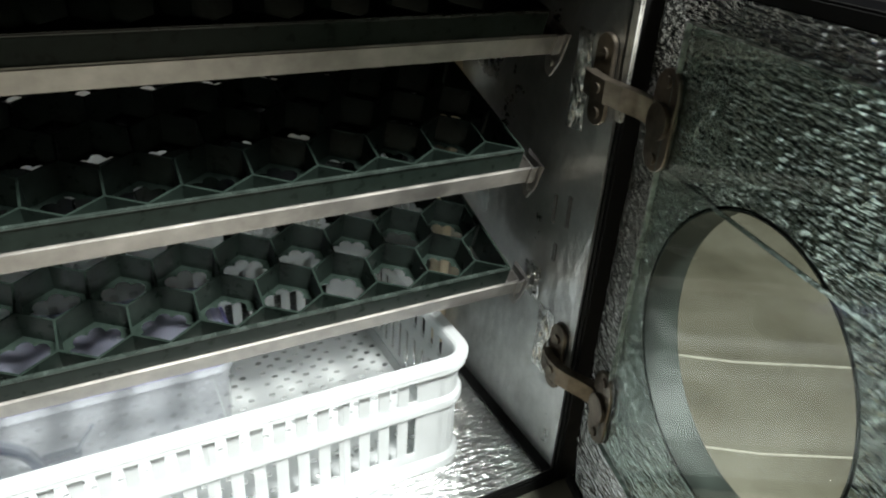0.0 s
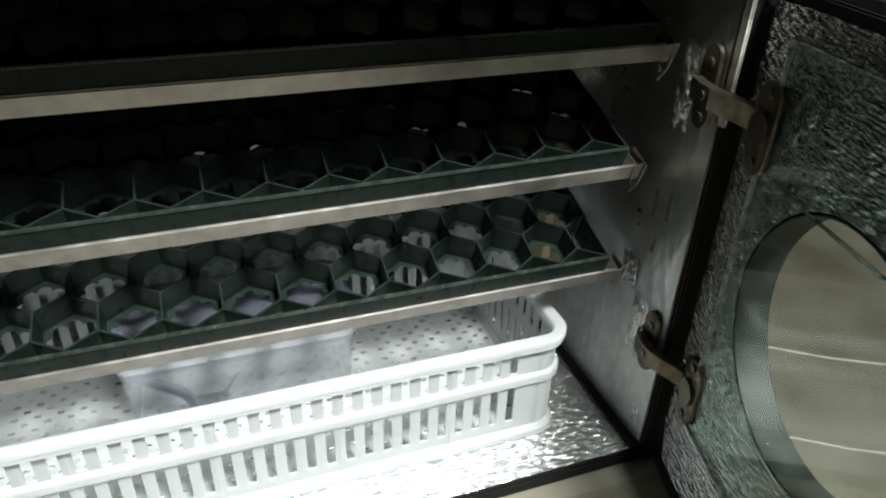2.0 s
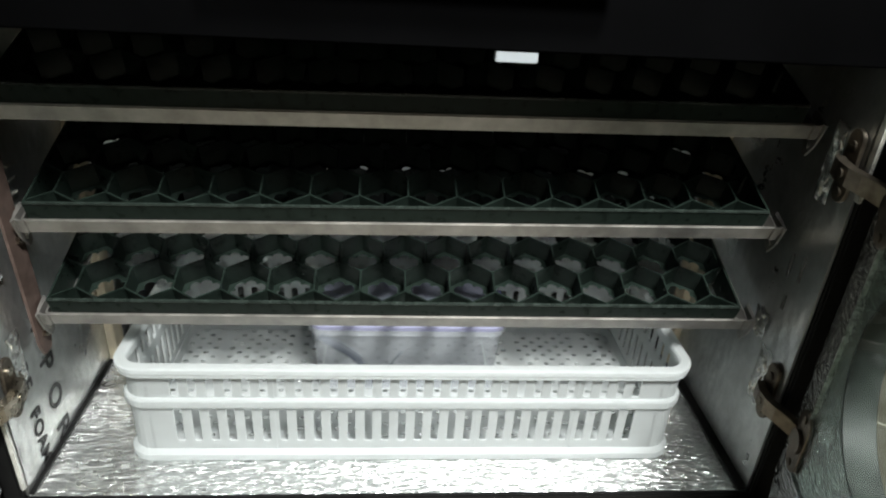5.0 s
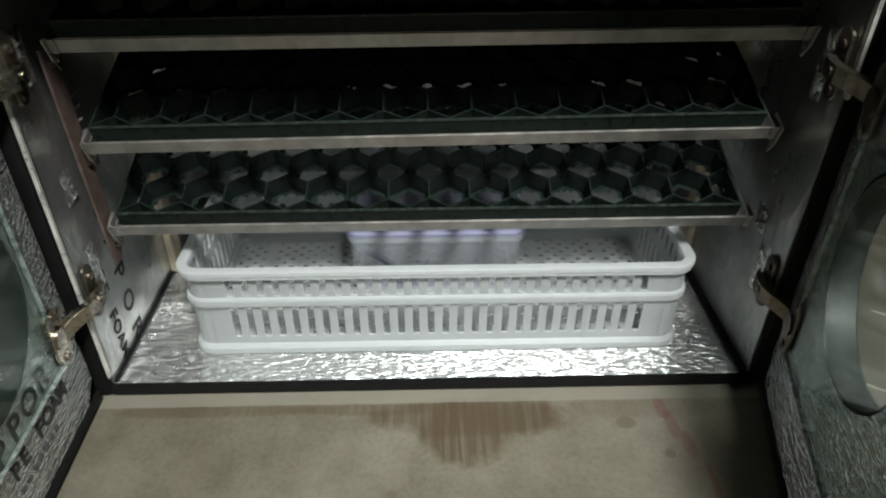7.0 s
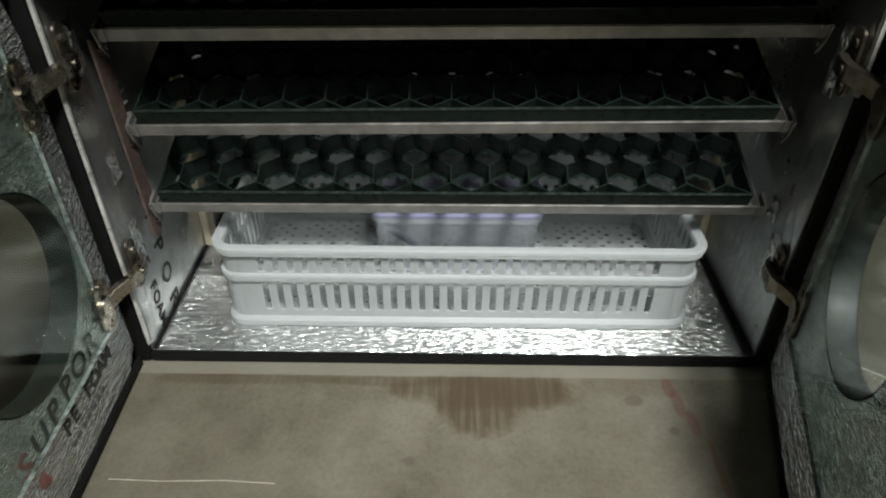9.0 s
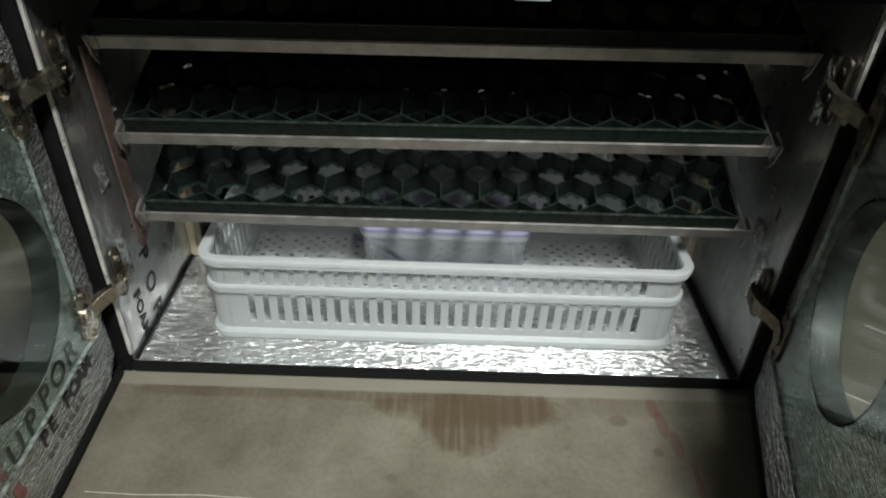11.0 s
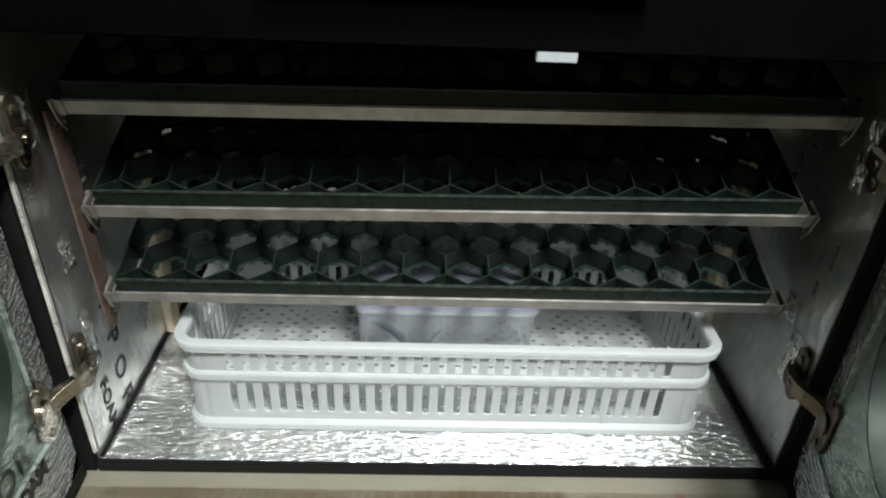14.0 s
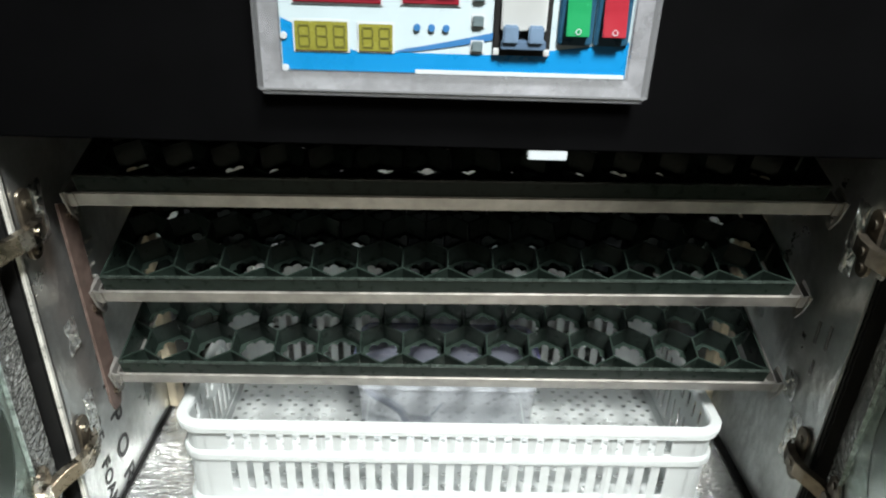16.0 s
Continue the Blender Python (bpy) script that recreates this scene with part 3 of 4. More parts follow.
# ---- control box ----
def control_panel():
    x0, x1, z0, z1 = -0.1625, 0.1435, 0.5385, 0.71
    y = -0.0245
    cover = thing("control_box", (-0.008, y, z0), "blue and white incubator control panel in a clear acrylic frame", "control panel")
    bm = bmesh.new()
    def rect(a, b, c, d, yy):
        return [bm.verts.new((p, yy, q)) for p, q in ((a, c), (b, c), (b, d), (a, d))]
    loops = [rect(x0, x1, z0, z1, y), rect(x0 + 0.001, x1 - 0.001, z0 + 0.001, z1 - 0.001, y - 0.012), rect(x0 + 0.006, x1 - 0.006, z0 + 0.005, z1 - 0.005, y - 0.015),
             rect(x0 + 0.02, x1 - 0.0185, z0 + 0.018, z1 - 0.018, y - 0.011), rect(x0 + 0.02, x1 - 0.0185, z0 + 0.018, z1 - 0.018, y)]
    for a, b in zip(loops, loops[1:]):
        for k in range(4):
            bm.faces.new((a[k], a[(k + 1) % 4], b[(k + 1) % 4], b[k]))
    bmesh.ops.bevel(bm, geom=[e for e in bm.edges if all(any(abs(v.co.x - q) < 0.0015 for q in (x0, x1)) for v in e.verts) and all(any(abs(v.co.z - q) < 0.0015 for q in (z0, z1)) for v in e.verts)
                              and abs(e.verts[0].co.y - e.verts[1].co.y) > 0.005], offset=0.004, segments=3, affect="EDGES")
    part("clear_frame", bm, ACRYLIC, cover, "clear acrylic frame with bright edges")
    part("silver_backing", boxes((x0 + 0.003, x1 - 0.003, y - 0.001, y, z0 + 0.003, z1 - 0.003)), BACKING, cover, "mottled silver backing behind the frame")
    sx0, sx1, sz0, sz1 = -0.143, 0.125, 0.5565, 0.69
    yy = y - 0.005
    part("face_plate", boxes((sx0, sx1, yy, y - 0.0015, sz0, sz1), bevel=0.0006), plain("panel_white", (0.36, 0.43, 0.46), 0.3, 0, 0.03, 40, 0.01, 0.3), cover, "glossy white printed face plate")
    blue = plain("panel_blue", (0.003, 0.16, 0.38), 0.3, 0, 0.06, 40, 0.01, 0.3)
    navy = plain("panel_navy", (0.03, 0.12, 0.28), 0.3, 0, 0.06, 40, 0.01, 0.3)
    # lower blue field with a rising wave
    def band(name, mat, lo, hi, depth, label):
        bm = bmesh.new()
        n = 28
        pts = [(sx0 + 0.001 + (sx1 - sx0 - 0.002) * i / n) for i in range(n + 1)]
        a = [bm.verts.new((x, yy - depth, lo(x))) for x in pts]
        b = [bm.verts.new((x, yy - depth, max(lo(x) + 0.0001, hi(x)))) for x in pts]
        for i in range(n):
            bm.faces.new((a[i], a[i + 1], b[i + 1], b[i]))
        part(name, bm, mat, cover, label)
    def crest(x):
        return 0.5725 + 0.024 * max(0.0, (-0.085 - x) / 0.058) ** 1.1 + 0.012 * max(0.0, (x - 0.03) / 0.09) ** 1.0
    band("blue_field", blue, lambda x: sz0 + 0.001, crest, 0.0004, "sky blue printed field")
    band("wave_stripe", navy, lambda x: 0.573 + 0.011 * max(0.0, (x + 0.05) / 0.07) ** 1.3, lambda x: 0.5755 + 0.014 * max(0.0, (x + 0.05) / 0.07) ** 1.15 if -0.05 < x < 0.03 else 0.0, 0.0008, "dark blue printed wave")
    part("lower_edge_tape", boxes((-0.04, sx1 - 0.002, yy - 0.0014, yy - 0.0002, sz0 + 0.0005, sz0 + 0.0035)), SENSOR, cover, "white protective film edge")
    # displays
    olive, lit = plain("display_olive", (0.17, 0.165, 0.028), 0.25, 0, 0.05, 60, 0.01), plain("segment_olive", (0.075, 0.073, 0.014), 0.4, 0, 0.05, 60, 0.01)
    wine, wine2 = plain("display_red", (0.16, 0.012, 0.02), 0.2, 0, 0.05, 60, 0.01), plain("segment_red", (0.085, 0.006, 0.01), 0.3, 0, 0.05, 60, 0.01)
    def display(xa, xb, za, zb, digits, mat, seg):
        part("display_bezel", boxes((xa - 0.0015, xb + 0.0015, yy - 0.0012, yy, za - 0.0015, zb + 0.0015), bevel=0.0004), SENSOR, cover, "thin white display border")
        d = part("digit_display", boxes((xa, xb, yy - 0.0022, yy - 0.001, za, zb), bevel=0.0004), mat, cover, "unlit seven-segment display")
        w = (xb - xa) / digits
        for k in range(digits):
            a, h = xa + w * k + w * 0.22, zb - za
            b = xa + w * (k + 1) - w * 0.18
            t, ys = 0.0012, (yy - 0.0026, yy - 0.0021)
            lo, mid, hi = za + h * 0.14, za + h * 0.5, zb - h * 0.14
            for row in [(a, b, *ys, z - t / 2, z + t / 2) for z in (lo, mid, hi)] + [(x - t / 2, x + t / 2, *ys, p + t, q - t) for x in (a, b) for p, q in ((lo, mid), (mid, hi))]:
                part("segment", boxes(row), seg, d)
    display(-0.1315, -0.0915, 0.5725, 0.594, 3, olive, lit)
    display(-0.083, -0.0575, 0.573, 0.593, 2, olive, lit)
    display(-0.1315, -0.066, 0.6075, 0.634, 3, wine, wine2)
    display(-0.05, -0.008, 0.6085, 0.634, 2, wine, wine2)
    for x in (-0.039, -0.028, -0.017):
        part("indicator", disc(bmesh.new(), (x, yy, 0.5915), (0, -1, 0), 0.0027, 0.002, 16), navy, cover, "small unlit indicator")
    for z in (0.5735, 0.592, 0.61):
        b = part("button_border", boxes((0.0015, 0.0125, yy - 0.0012, yy, z, z + 0.0105), bevel=0.0006), SENSOR, cover)
        part("button", boxes((0.0028, 0.0112, yy - 0.0035, yy - 0.001, z + 0.0013, z + 0.0093), bevel=0.0008), plain("button_grey", (0.09, 0.12, 0.13), 0.4), cover, "small grey push button")
    # breaker
    part("breaker_well", boxes((0.019, 0.0625, yy - 0.003, yy - 0.0002, 0.573, 0.66), bevel=0.0008), RUBBER, cover, "black recess round the breaker")
    body = part("breaker", boxes((0.024, 0.058, yy - 0.008, yy - 0.0028, 0.592, 0.656), bevel=0.001), WHITE, cover, "white circuit breaker body")
    for x in (0.0255, 0.0445):
        part("breaker_toggle", boxes((x, x + 0.0115, yy - 0.012, yy - 0.007, 0.583, 0.5965), bevel=0.0012), plain("toggle_slate", (0.1, 0.15, 0.22), 0.35), body, "slate grey breaker toggle")
    part("toggle_bridge", boxes((0.0245, 0.0585, yy - 0.0095, yy - 0.004, 0.578, 0.5855), bevel=0.001), plain("bridge_slate", (0.07, 0.11, 0.17), 0.35), body, "slate grey toggle bridge")
    for x in (0.0215, 0.06):
        part("clip", boxes((x - 0.0022, x + 0.0022, yy - 0.005, yy - 0.0028, 0.5735, 0.5785), bevel=0.0005), WHITE, cover, "small white clip")
    for xa, col, nm in ((0.068, (0.01, 0.17, 0.06), "green"), (0.0955, (0.22, 0.016, 0.025), "red")):
        sw = part("rocker_frame", boxes((xa, xa + 0.0265, yy - 0.004, yy, 0.582, 0.632), bevel=0.0012), plain(nm + "_rocker_frame", (0.012, 0.05, 0.09), 0.3), cover, "dark blue rocker switch frame")
        bm = bmesh.new()
        prism(bm, [(yy - 0.0035, 0.5885), (yy - 0.0125, 0.5895), (yy - 0.0085, 0.607), (yy - 0.0055, 0.628), (yy - 0.0035, 0.628)], "x", xa + 0.0045, xa + 0.022)
        bmesh.ops.bevel(bm, geom=bm.edges[:], offset=0.0007, segments=2, affect="EDGES")
        rk = part("rocker", bm, plain(nm + "_rocker", col, 0.22, 0, 0.05, 40, 0.01), sw, nm + " plastic rocker")
        bm = bmesh.new()
        n = 14
        cs = [(math.cos(math.tau * k / n), math.sin(math.tau * k / n)) for k in range(n)]
        a = [bm.verts.new((xa + 0.0133 + 0.0022 * c, yy - 0.0129, 0.5935 + 0.0022 * q)) for c, q in cs]
        b = [bm.verts.new((xa + 0.0133 + 0.0015 * c, yy - 0.0129, 0.5935 + 0.0016 * q)) for c, q in cs]
        for k in range(n):
            bm.faces.new((a[k], a[(k + 1) % n], b[(k + 1) % n], b[k]))
        part("off_mark", bm, SENSOR, rk, "white ring mark")
    for x, z in ((sx0 + 0.003, 0.559), (sx0 + 0.003, 0.583)):
        part("screw", disc(bmesh.new(), (x, yy, z), (0, -1, 0), 0.0026, 0.002, 12), SENSOR, cover, "small white screw cap")

    from_point = Vector((-0.021, -0.549, 0.686))
    cover.matrix_basis = Matrix.Translation(from_point) @ Matrix.Scale(0.978, 4) @ Matrix.Translation(-from_point) @ cover.matrix_basis


control_panel()

# ---- tilted racks and egg trays ----
TILT = radians(19)
PITCH = 0.0487
SIDE = PITCH / math.sqrt(3)
ROWS_DEEP = 6


def rack_frame():
    """One aluminium shelf: angle bars round a tray, with end plates."""
    rack = thing("turning_shelf", (0, 0, 0), "tilted dull aluminium turning shelf for an egg tray", "shelf", "turning shelves")
    depth = 0.30
    L = [(0.0, 0.0), (0.0, 0.0165), (0.003, 0.0165), (0.003, 0.0016), (0.02, 0.0016), (0.02, 0.0)]
    bm = prism(bmesh.new(), L, "x", -0.376, 0.376)
    bmesh.ops.bevel(bm, geom=[e for e in bm.edges if abs(e.verts[0].co.x - e.verts[1].co.x) > 0.1 and e.verts[0].co.z > 0.01], offset=0.0013, segments=4, affect="EDGES")
    part("front_bar", bm, ALUMINIUM, rack, "scuffed aluminium angle bar", local=True)
    bm = prism(bmesh.new(), [(depth - a, b) for a, b in L], "x", -0.376, 0.376)
    part("back_bar", bm, ALUMINIUM, rack, local=True)
    for s in (-1, 1):
        x = s * 0.3765
        bm = boxes(sorted((x, x + s * 0.0016)) + [0.003, depth - 0.003, 0.0, 0.015], sorted((x - s * 0.012, x)) + [0.021, depth - 0.021, -0.0016, 0.0])
        part("side_bar", bm, ALUMINIUM, rack, local=True)
        bm = prism(bmesh.new(), [(-0.004, 0.018), (-0.003, -0.006), (0.003, -0.023), (0.01, -0.023), (0.022, 0.002), (0.022, 0.016)], "x", *sorted((s * 0.383, s * 0.385)))
        fold = [(s * 0.3735, -0.0012), (s * 0.379, -0.001), (s * 0.383, 0.0008), (s * 0.3852, 0.0045), (s * 0.386, 0.009), (s * 0.386, 0.024)]
        strap(bm, [(x, y, 0.0085) for x, y in fold], 0.0165, 0.0018, (0, 0, 1))
        disc(bm, (s * 0.383, 0.006, -0.012), (-s, 0, 0), 0.003, 0.002, 10)
        part("end_plate", bm, ALUMINIUM, rack, "folded aluminium end plate", local=True)
    return rack


def tray():
    """A black plastic tray of six-sided egg cells with scalloped openings."""
    t = thing("egg_tray", (0, 0, 0), "empty black plastic honeycomb egg tray on a tilted shelf", "egg tray", "egg trays")
    hx, d, h = 0.3665, 0.288, 0.0335
    th = 0.0017
    part("front_wall", boxes((-hx, hx, -0.0012, 0.002, 0.0, h - 0.0014), bevel=0.0005), TRAY, t, local=True)
    # added strip for the highlight on the front wall's top edge
    part("front_lip", boxes((-hx, hx, -0.0019, 0.0022, h - 0.0014, h + 0.0006), bevel=0.0008), TRAY_LIP, t, "thin lip added for the edge glint", local=True)
    part("back_wall", boxes((-hx, hx, d - 0.002, d, 0.0, h)), TRAY, t, local=True)
    for s in (-1, 1):
        part("end_wall", boxes(sorted((s * hx, s * (hx - 0.002))) + [0.002, d - 0.002, 0.0, h]), TRAY, t, local=True)
    bm, base, seen = bmesh.new(), bmesh.new(), set()
    half = PITCH / 2
    for j in range(-1, ROWS_DEEP + 1):
        for i in range(-9, 10):
            cx = -0.0028 + half + PITCH * i + (half if j % 2 else 0.0)
            cy = 0.004 + SIDE + 1.5 * SIDE * j
            hexa = [(cx + SIDE * math.cos(radians(60 * k + 30)), cy + SIDE * math.sin(radians(60 * k + 30))) for k in range(6)]
            whole = abs(cx) < hx - 0.02 and 0 <= j < ROWS_DEEP
            for k in range(6):
                p, q = Vector(hexa[k]), Vector(hexa[(k + 1) % 6])
                key = tuple(round(v, 3) for v in (p + q) / 2)
                if key in seen:
                    continue
                seen.add(key)
                # cut at the tray's walls
                ts = [0.0, 1.0]
                ok = True
                for axis, lo, hi in ((0, -hx + 0.002, hx - 0.002), (1, 0.002, d - 0.002)):
                    a, b = p[axis], q[axis]
                    for lim, sign in ((lo, 1), (hi, -1)):
                        fa, fb = sign * (a - lim), sign * (b - lim)
                        if fa < 0 and fb < 0:
                            ok = False
                        elif fa < 0:
                            ts[0] = max(ts[0], fa / (fa - fb))
                        elif fb < 0:
                            ts[1] = min(ts[1], fa / (fa - fb))
                if not ok or ts[1] - ts[0] < 0.03:
                    continue
                a, b = p.lerp(q, ts[0]), p.lerp(q, ts[1])
                m = Matrix.Translation((*a, 0)) @ Matrix.Rotation(math.atan2(b.y - a.y, b.x - a.x), 4, "Z")
                box(bm, -0.0005, (b - a).length + 0.0005, -th / 2, th / 2, 0.0045, h - 0.0012, m)
            if whole:
                n = 48
                out, inn = [], []
                for k in range(n):
                    a = math.tau * k / n
                    turn = a % (math.pi / 3)
                    edge = half / math.cos(min(turn, math.pi / 3 - turn))
                    r = 0.0166 + 0.0046 * abs(math.cos(4 * a)) ** 0.7
                    out.append(base.verts.new((cx + edge * math.cos(a), cy + edge * math.sin(a), 0.0052)))
                    inn.append(base.verts.new((cx + r * math.cos(a), cy + r * math.sin(a), 0.0046)))
                for k in range(n):
                    l = (k + 1) % n
                    base.faces.new((out[k], out[l], inn[l], inn[k]))
    bmesh.ops.remove_doubles(base, verts=base.verts, dist=2e-4)
    part("cell_lattice", bm, TRAY, t, "honeycomb of thin black walls", local=True)
    part("cell_floor", base, TRAY, t, "scalloped cell openings", local=True)
    return t


shelf_one, tray_one = rack_frame(), tray()
for k, (y, z, lean) in enumerate(((0.068, 0.1788, 0.0044), (0.068, 0.2901, 0.0153), (0.057, 0.4054, 0.012))):
    m = Matrix.Translation((0.003, y, z)) @ Matrix.Rotation(-lean, 4, "Y") @ Matrix.Rotation(TILT, 4, "X")
    m2 = m @ Matrix.Translation((-0.004, 0.0035, 0.0022))
    if k == 0:
        shelf_one.matrix_basis, tray_one.matrix_basis = m, m2
    else:
        copy_thing(shelf_one, m)
        copy_thing(tray_one, m2)


def linkage():
    link = thing("linkage_bar", (-0.389, 0.07, 0.12), "brown-grey flat steel bar linking the turning shelves", "linkage bar")
    part("flat_bar", prism(bmesh.new(), [(0.05, 0.405), (0.078, 0.395), (0.09, 0.15), (0.084, 0.135), (0.07, 0.135), (0.064, 0.15)], "x", -0.3905, -0.3875), RUSTY, link)
    for y, z in ((0.066, 0.388), (0.074, 0.273), (0.078, 0.16)):
        bm = disc(bmesh.new(), (-0.3875, y, z), (1, 0, 0), 0.0055, 0.004, 6)
        part("pivot_bolt", bm, STEEL, link, "bright pivot bolt head")


linkage()


# ---- hatching basket ----
def slotted(bm, at, along, inward, length, pitch, gap, z0, z1, rows, margin):
    """A thin wall from at along a direction, in one piece, with rows of upright slots that narrow at their ends."""
    th, nip, foot = 0.0024, gap * 0.1, 0.0012
    count = int((length - 2 * margin) // pitch)
    start = (length - count * pitch) / 2
    us = [0.0]
    for k in range(count):
        a = start + pitch * k + (pitch - gap) / 2
        us += [a, a + nip, a + gap - nip, a + gap]
    us.append(length)
    zs, open_row = [z0], {}
    for a, b in rows:
        open_row.update({len(zs): "end", len(zs) + 1: "full", len(zs) + 2: "end"})
        zs += [a, a + foot, b - foot, b]
    zs.append(z1)
    # a layer's index in zs is that of its lower edge
    def solid(i, j):
        if not (0 <= i < len(us) - 1 and 0 <= j < len(zs) - 1):
            return False
        state = open_row.get(j)
        column = (i - 1) % 4 if 0 < i < len(us) - 2 else 3
        return state is None or column == 3 or (state == "end" and column != 1)
    made = {}
    def vert(i, j, k):
        if (i, j, k) not in made:
            u, v = us[i], th * k
            made[i, j, k] = bm.verts.new((at[0] + along[0] * u + inward[0] * v, at[1] + along[1] * u + inward[1] * v, zs[j]))
        return made[i, j, k]
    for i in range(len(us) - 1):
        for j in range(len(zs) - 1):
            if not solid(i, j):
                continue
            ring4 = ((i, j), (i + 1, j), (i + 1, j + 1), (i, j + 1))
            for k in (0, 1):
                bm.faces.new([vert(*c, k) for c in ring4])
            for e, (di, dj) in enumerate(((0, -1), (1, 0), (0, 1), (-1, 0))):
                if not solid(i + di, j + dj):
                    p, q = ring4[e], ring4[(e + 1) % 4]
                    bm.faces.new((vert(*p, 0), vert(*q, 0), vert(*q, 1), vert(*p, 1)))


BX0, BX1, BY0, BY1, BH = -0.314, 0.327, 0.046, 0.314, 0.137


def basket():
    b = thing("hatching_basket", ((BX0 + BX1) / 2, (BY0 + BY1) / 2, 0.002), "white plastic hatching basket with slotted sides on the foil floor", "basket")
    r = 0.028
    prof = [(-0.004, BH - 0.0125), (0.002, BH - 0.0125), (0.002, BH - 0.008), (0.0035, BH - 0.0065), (0.0035, BH - 0.001), (0.0015, BH), (-0.008, BH), (-0.0095, BH - 0.002), (-0.0095, BH - 0.012)]
    part("rim", ring(bmesh.new(), BX0, BX1, BY0, BY1, r, prof, 8), WHITE, b, "thick rounded rim")
    part("middle_band", ring(bmesh.new(), BX0, BX1, BY0, BY1, r, [(-0.007, 0.08), (-0.0015, 0.0795), (0.0, 0.082), (0.0, 0.0905), (-0.0015, 0.093), (-0.007, 0.093)], 8), WHITE, b, "raised middle band")
    part("foot", ring(bmesh.new(), BX0, BX1, BY0, BY1, r, [(-0.012, 0.003), (-0.003, 0.003), (0.001, 0.005), (0.001, 0.013), (-0.002, 0.016), (-0.0065, 0.02), (-0.0085, 0.02)], 8), WHITE, b, "flared foot band")
    off = 0.0045
    rows = ((0.03, 0.0795), (0.0955, 0.1205))
    cw = 0.031
    for name, at, along, inward, length in (
            ("front_wall", (BX0 + cw, BY0 + off), (1, 0), (0, 1), BX1 - BX0 - 2 * cw), ("back_wall", (BX1 - cw, BY1 - off), (-1, 0), (0, -1), BX1 - BX0 - 2 * cw),
            ("end_wall", (BX0 + off, BY1 - cw), (0, -1), (1, 0), BY1 - BY0 - 2 * cw), ("end_wall", (BX1 - off, BY0 + cw), (0, 1), (-1, 0), BY1 - BY0 - 2 * cw)):
        bm = bmesh.new()
        slotted(bm, at, along, inward, length, 0.0192, 0.0088, 0.012, BH - 0.004, rows, 0.012)
        part(name, bm, WHITE, b, "slotted wall")
        for k in range(5, 30, 6):
            if name == "front_wall":
                count = int((length - 0.024) // 0.0192)
                if k < count:
                    x = at[0] + (length - count * 0.0192) / 2 + 0.0192 * (k + 1)
                    part("rib", boxes((x - 0.0016, x + 0.0016, at[1] - 0.0012, at[1] + 0.0014, 0.018, 0.126), bevel=0.0006), WHITE, b, "thin upright rib")
    for cx, cy, a0 in ((BX1 - r, BY1 - r, 0), (BX0 + r, BY1 - r, 90), (BX0 + r, BY0 + r, 180), (BX1 - r, BY0 + r, 270)):
        bm = bmesh.new()
        st = []
        for k in range(-1, 8):
            a = radians(a0 + 90 * min(max(k, 0), 6) / 6)
            d = Vector((0, 0)) if 0 <= k <= 6 else (Vector((-math.sin(a), math.cos(a))) * (-0.0035 if k < 0 else 0.0035))
            st.append([bm.verts.new((cx + d.x + (r - o) * math.cos(a), cy + d.y + (r - o) * math.sin(a), z)) for o, z in ((0.0045, 0.012), (0.0045, BH - 0.004), (0.0069, BH - 0.004), (0.0069, 0.012))])
        for p, q in zip(st, st[1:]):
            for k in range(4):
                bm.faces.new((p[k], q[k], q[(k + 1) % 4], p[(k + 1) % 4]))
        bm.faces.new(st[0])
        bm.faces.new(st[-1][::-1])
        part("corner", bm, WHITE, b, "plain rounded corner")
    # perforated floor, staggered oval holes
    bm = bmesh.new()
    x0, x1, y0, y1, z = BX0 + 0.011, BX1 - 0.011, BY0 + 0.011, BY1 - 0.011, 0.0085
    nx, ny = 54, 24
    cw, ch = (x1 - x0) / nx, (y1 - y0) / ny
    for j in range(ny):
        for i in range(nx):
            ax, ay = x0 + i * cw, y0 + j * ch
            cs = [bm.verts.new((ax + u * cw, ay + v * ch, z)) for u, v in ((0, 0), (0.5, 0), (1, 0), (1, 0.5), (1, 1), (0.5, 1), (0, 1), (0, 0.5))]
            if (i + j) % 2 or i % 9 == 4:
                bm.faces.new(cs)
                continue
            hs = [bm.verts.new((ax + cw * (0.5 + 0.33 * u), ay + ch * (0.5 + 0.27 * v), z)) for u, v in ((-0.8, -0.8), (0, -1), (0.8, -0.8), (1, 0), (0.8, 0.8), (0, 1), (-0.8, 0.8), (-1, 0))]
            for k in range(8):
                bm.faces.new((cs[k], cs[(k + 1) % 8], hs[(k + 1) % 8], hs[k]))
    bmesh.ops.remove_doubles(bm, verts=bm.verts, dist=1e-5)
    part("perforated_floor", bm, WHITE, b, "floor with small staggered holes")


basket()


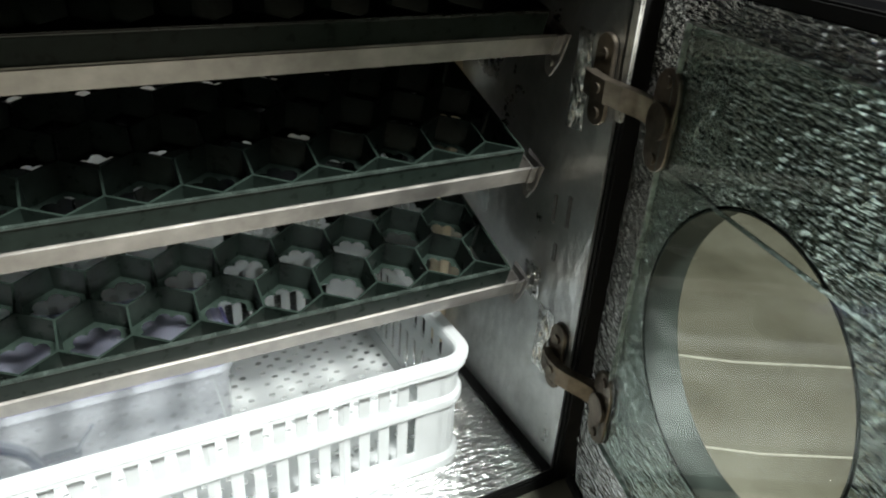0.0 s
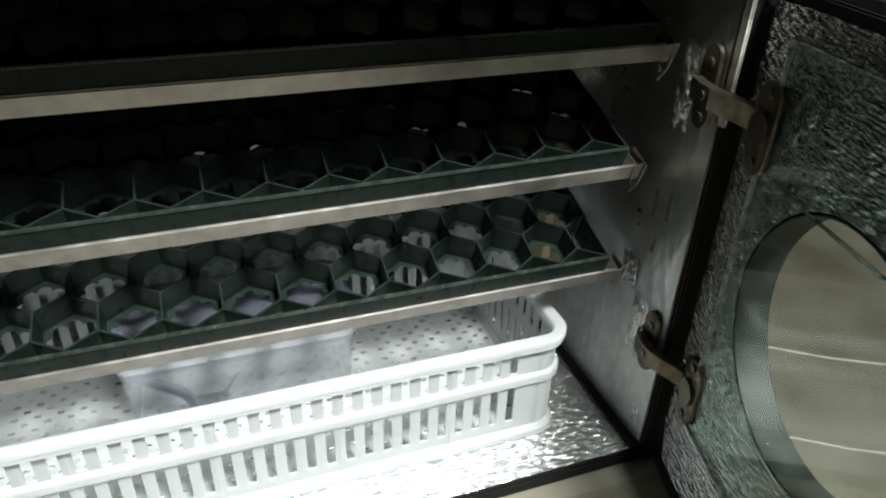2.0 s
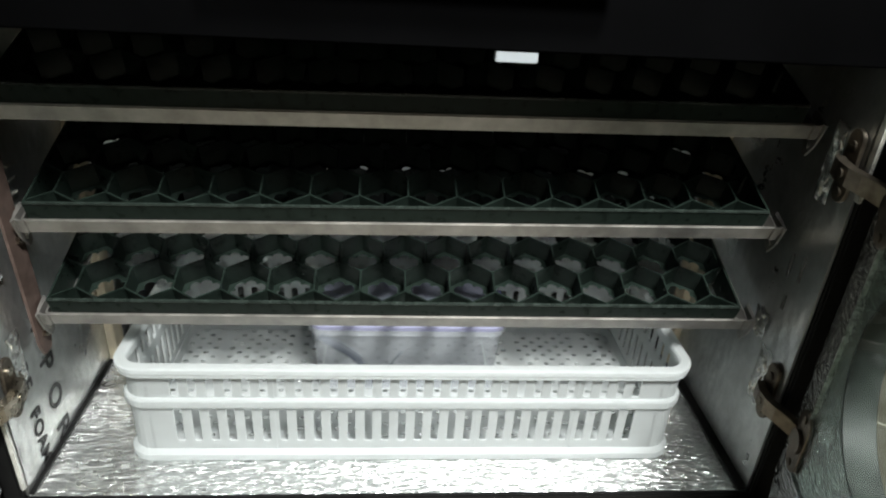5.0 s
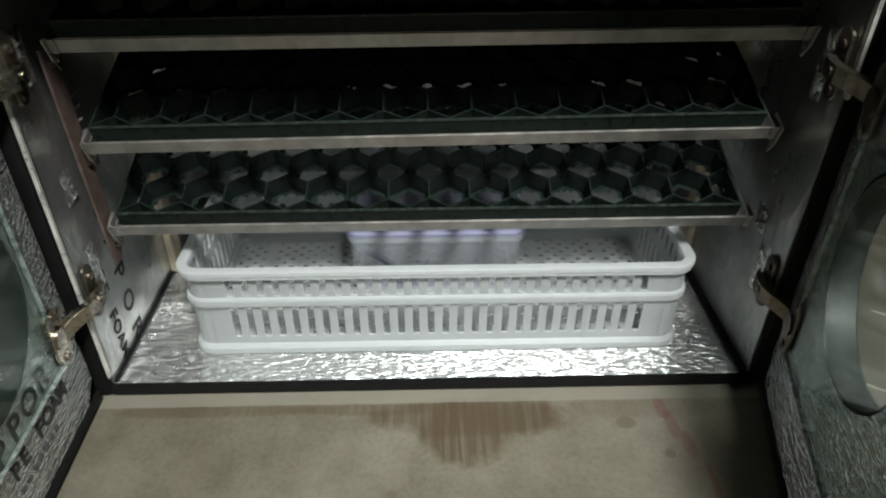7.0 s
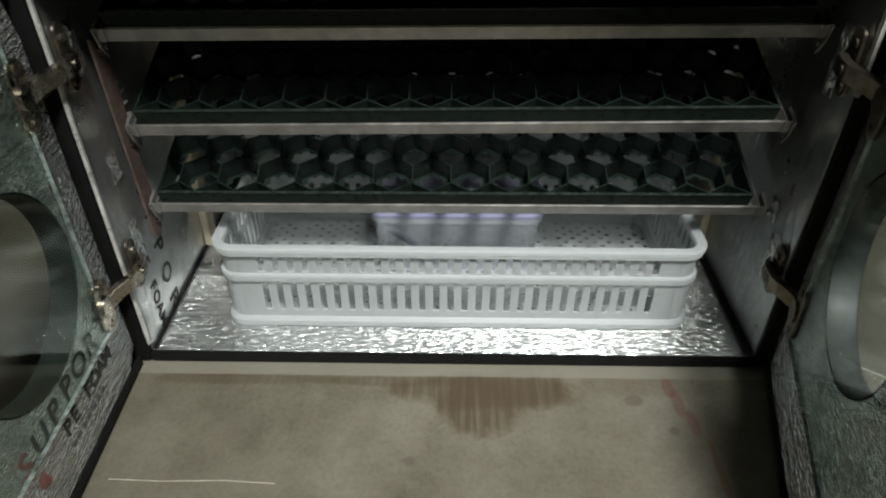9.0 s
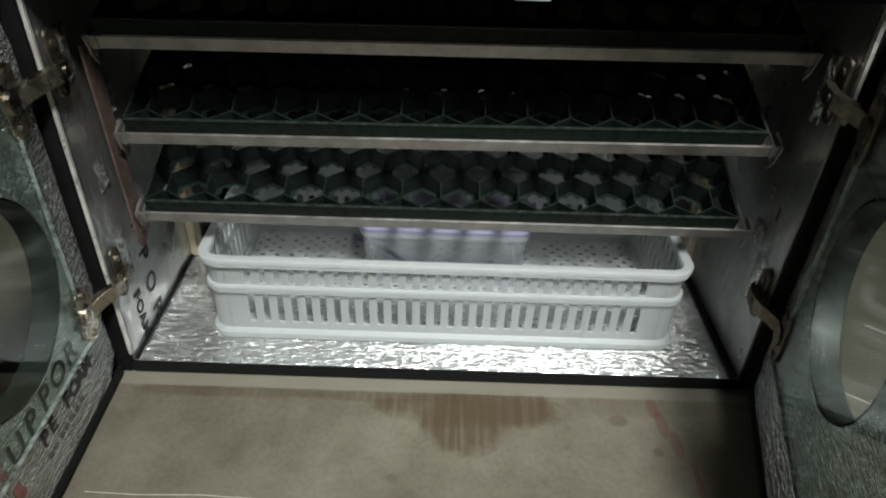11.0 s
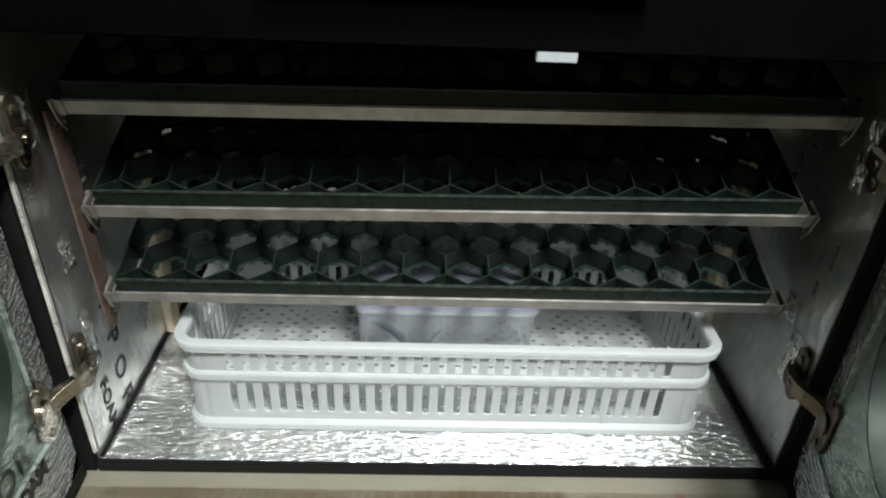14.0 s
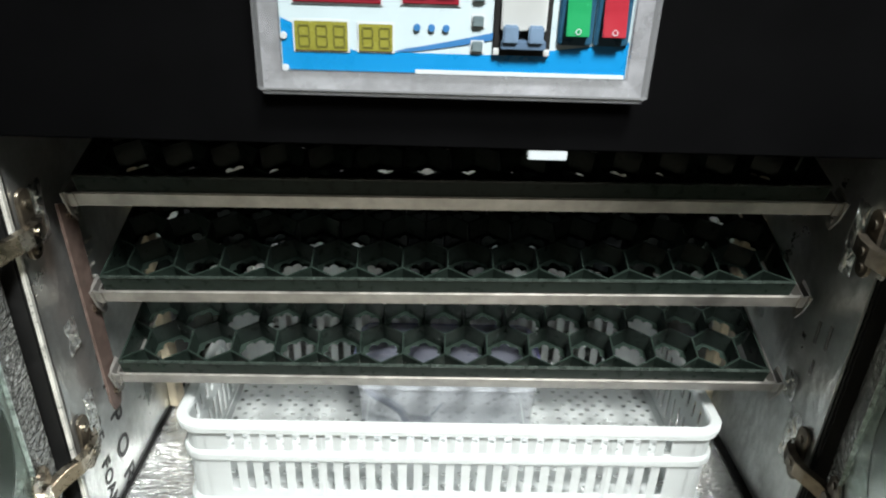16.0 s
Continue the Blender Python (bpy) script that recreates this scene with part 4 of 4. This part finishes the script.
# ---- clear box in the basket ----
def storage_box():
    x0, x1, y0, y1, z0, z1 = -0.117, 0.127, 0.162, 0.296, 0.0095, 0.1065
    s = thing("storage_box", (0.004, 0.24, z0), "frosted clear plastic box with a violet-edged lid, standing in the basket", "plastic box")
    i = 0.0016
    prof = [(-0.006, z0), (0.0, z1), (-i, z1), (-0.006 - i, z0 + i)]
    part("body", ring(bmesh.new(), x0, x1, y0, y1, 0.016, prof, 6), FROSTED, s, "frosted clear body")
    part("bottom", boxes((x0 + 0.009, x1 - 0.009, y0 + 0.009, y1 - 0.009, z0, z0 + 0.0016)), FROSTED, s)
    part("lid", boxes((x0 + 0.005, x1 - 0.005, y0 + 0.014, y1 - 0.005, z1 + 0.0098, z1 + 0.0114), bevel=0.0006), LID_CLEAR, s, "frosted lid panel")
    part("lid_rim", ring(bmesh.new(), x0, x1, y0, y1, 0.016, [(0.0025, z1 - 0.005), (0.004, z1 - 0.005), (0.0045, z1 + 0.0025), (0.003, z1 + 0.0025)], 6), FROSTED, s, "folded clear lid rim")
    part("lid_edge", ring(bmesh.new(), x0, x1, y0, y1, 0.016, [(0.004, z1 + 0.003), (0.005, z1 + 0.0085), (0.002, z1 + 0.0105), (-0.009, z1 + 0.0095), (-0.011, z1 + 0.0065), (-0.0095, z1 + 0.0065), (0.002, z1 + 0.0075), (0.0025, z1 + 0.003)], 6), VIOLET_CLEAR, s, "violet tinted lid edge")
    for row in ((x0 - 0.009, x0 - 0.0055, y0 + 0.04, y1 - 0.04, z1 - 0.02, z1 + 0.006), (x1 + 0.0055, x1 + 0.009, y0 + 0.04, y1 - 0.04, z1 - 0.02, z1 + 0.006)):
        part("lid_clip", boxes(row, bevel=0.0008), VIOLET, s, "violet lid clip")
    # dark cable and clip lying in the box
    c = thing("coiled_cable", (-0.05, 0.19, z0), "short slate blue cable lying in the clear box", "cable")
    pts = [(x, y - 0.006, z) for x, y, z in ((-0.107, 0.18, 0.09), (-0.096, 0.177, 0.084), (-0.085, 0.176, 0.078), (-0.07, 0.176, 0.067), (-0.059, 0.177, 0.057), (-0.052, 0.178, 0.042), (-0.05, 0.179, 0.028), (-0.038, 0.18, 0.022), (-0.026, 0.18, 0.028), (-0.02, 0.18, 0.041))]
    part("lead", tube(bmesh.new(), pts, 0.006), CABLE, c)
    part("plug", boxes((-0.052, -0.022, 0.177, 0.19, 0.0125, 0.036), bevel=0.004), CABLE, c, "slate blue plug")
    part("pin", tube(bmesh.new(), [(-0.022, 0.174, 0.036), (-0.012, 0.174, 0.052), (-0.002, 0.174, 0.066)], 0.0019), CABLE, c)


storage_box()
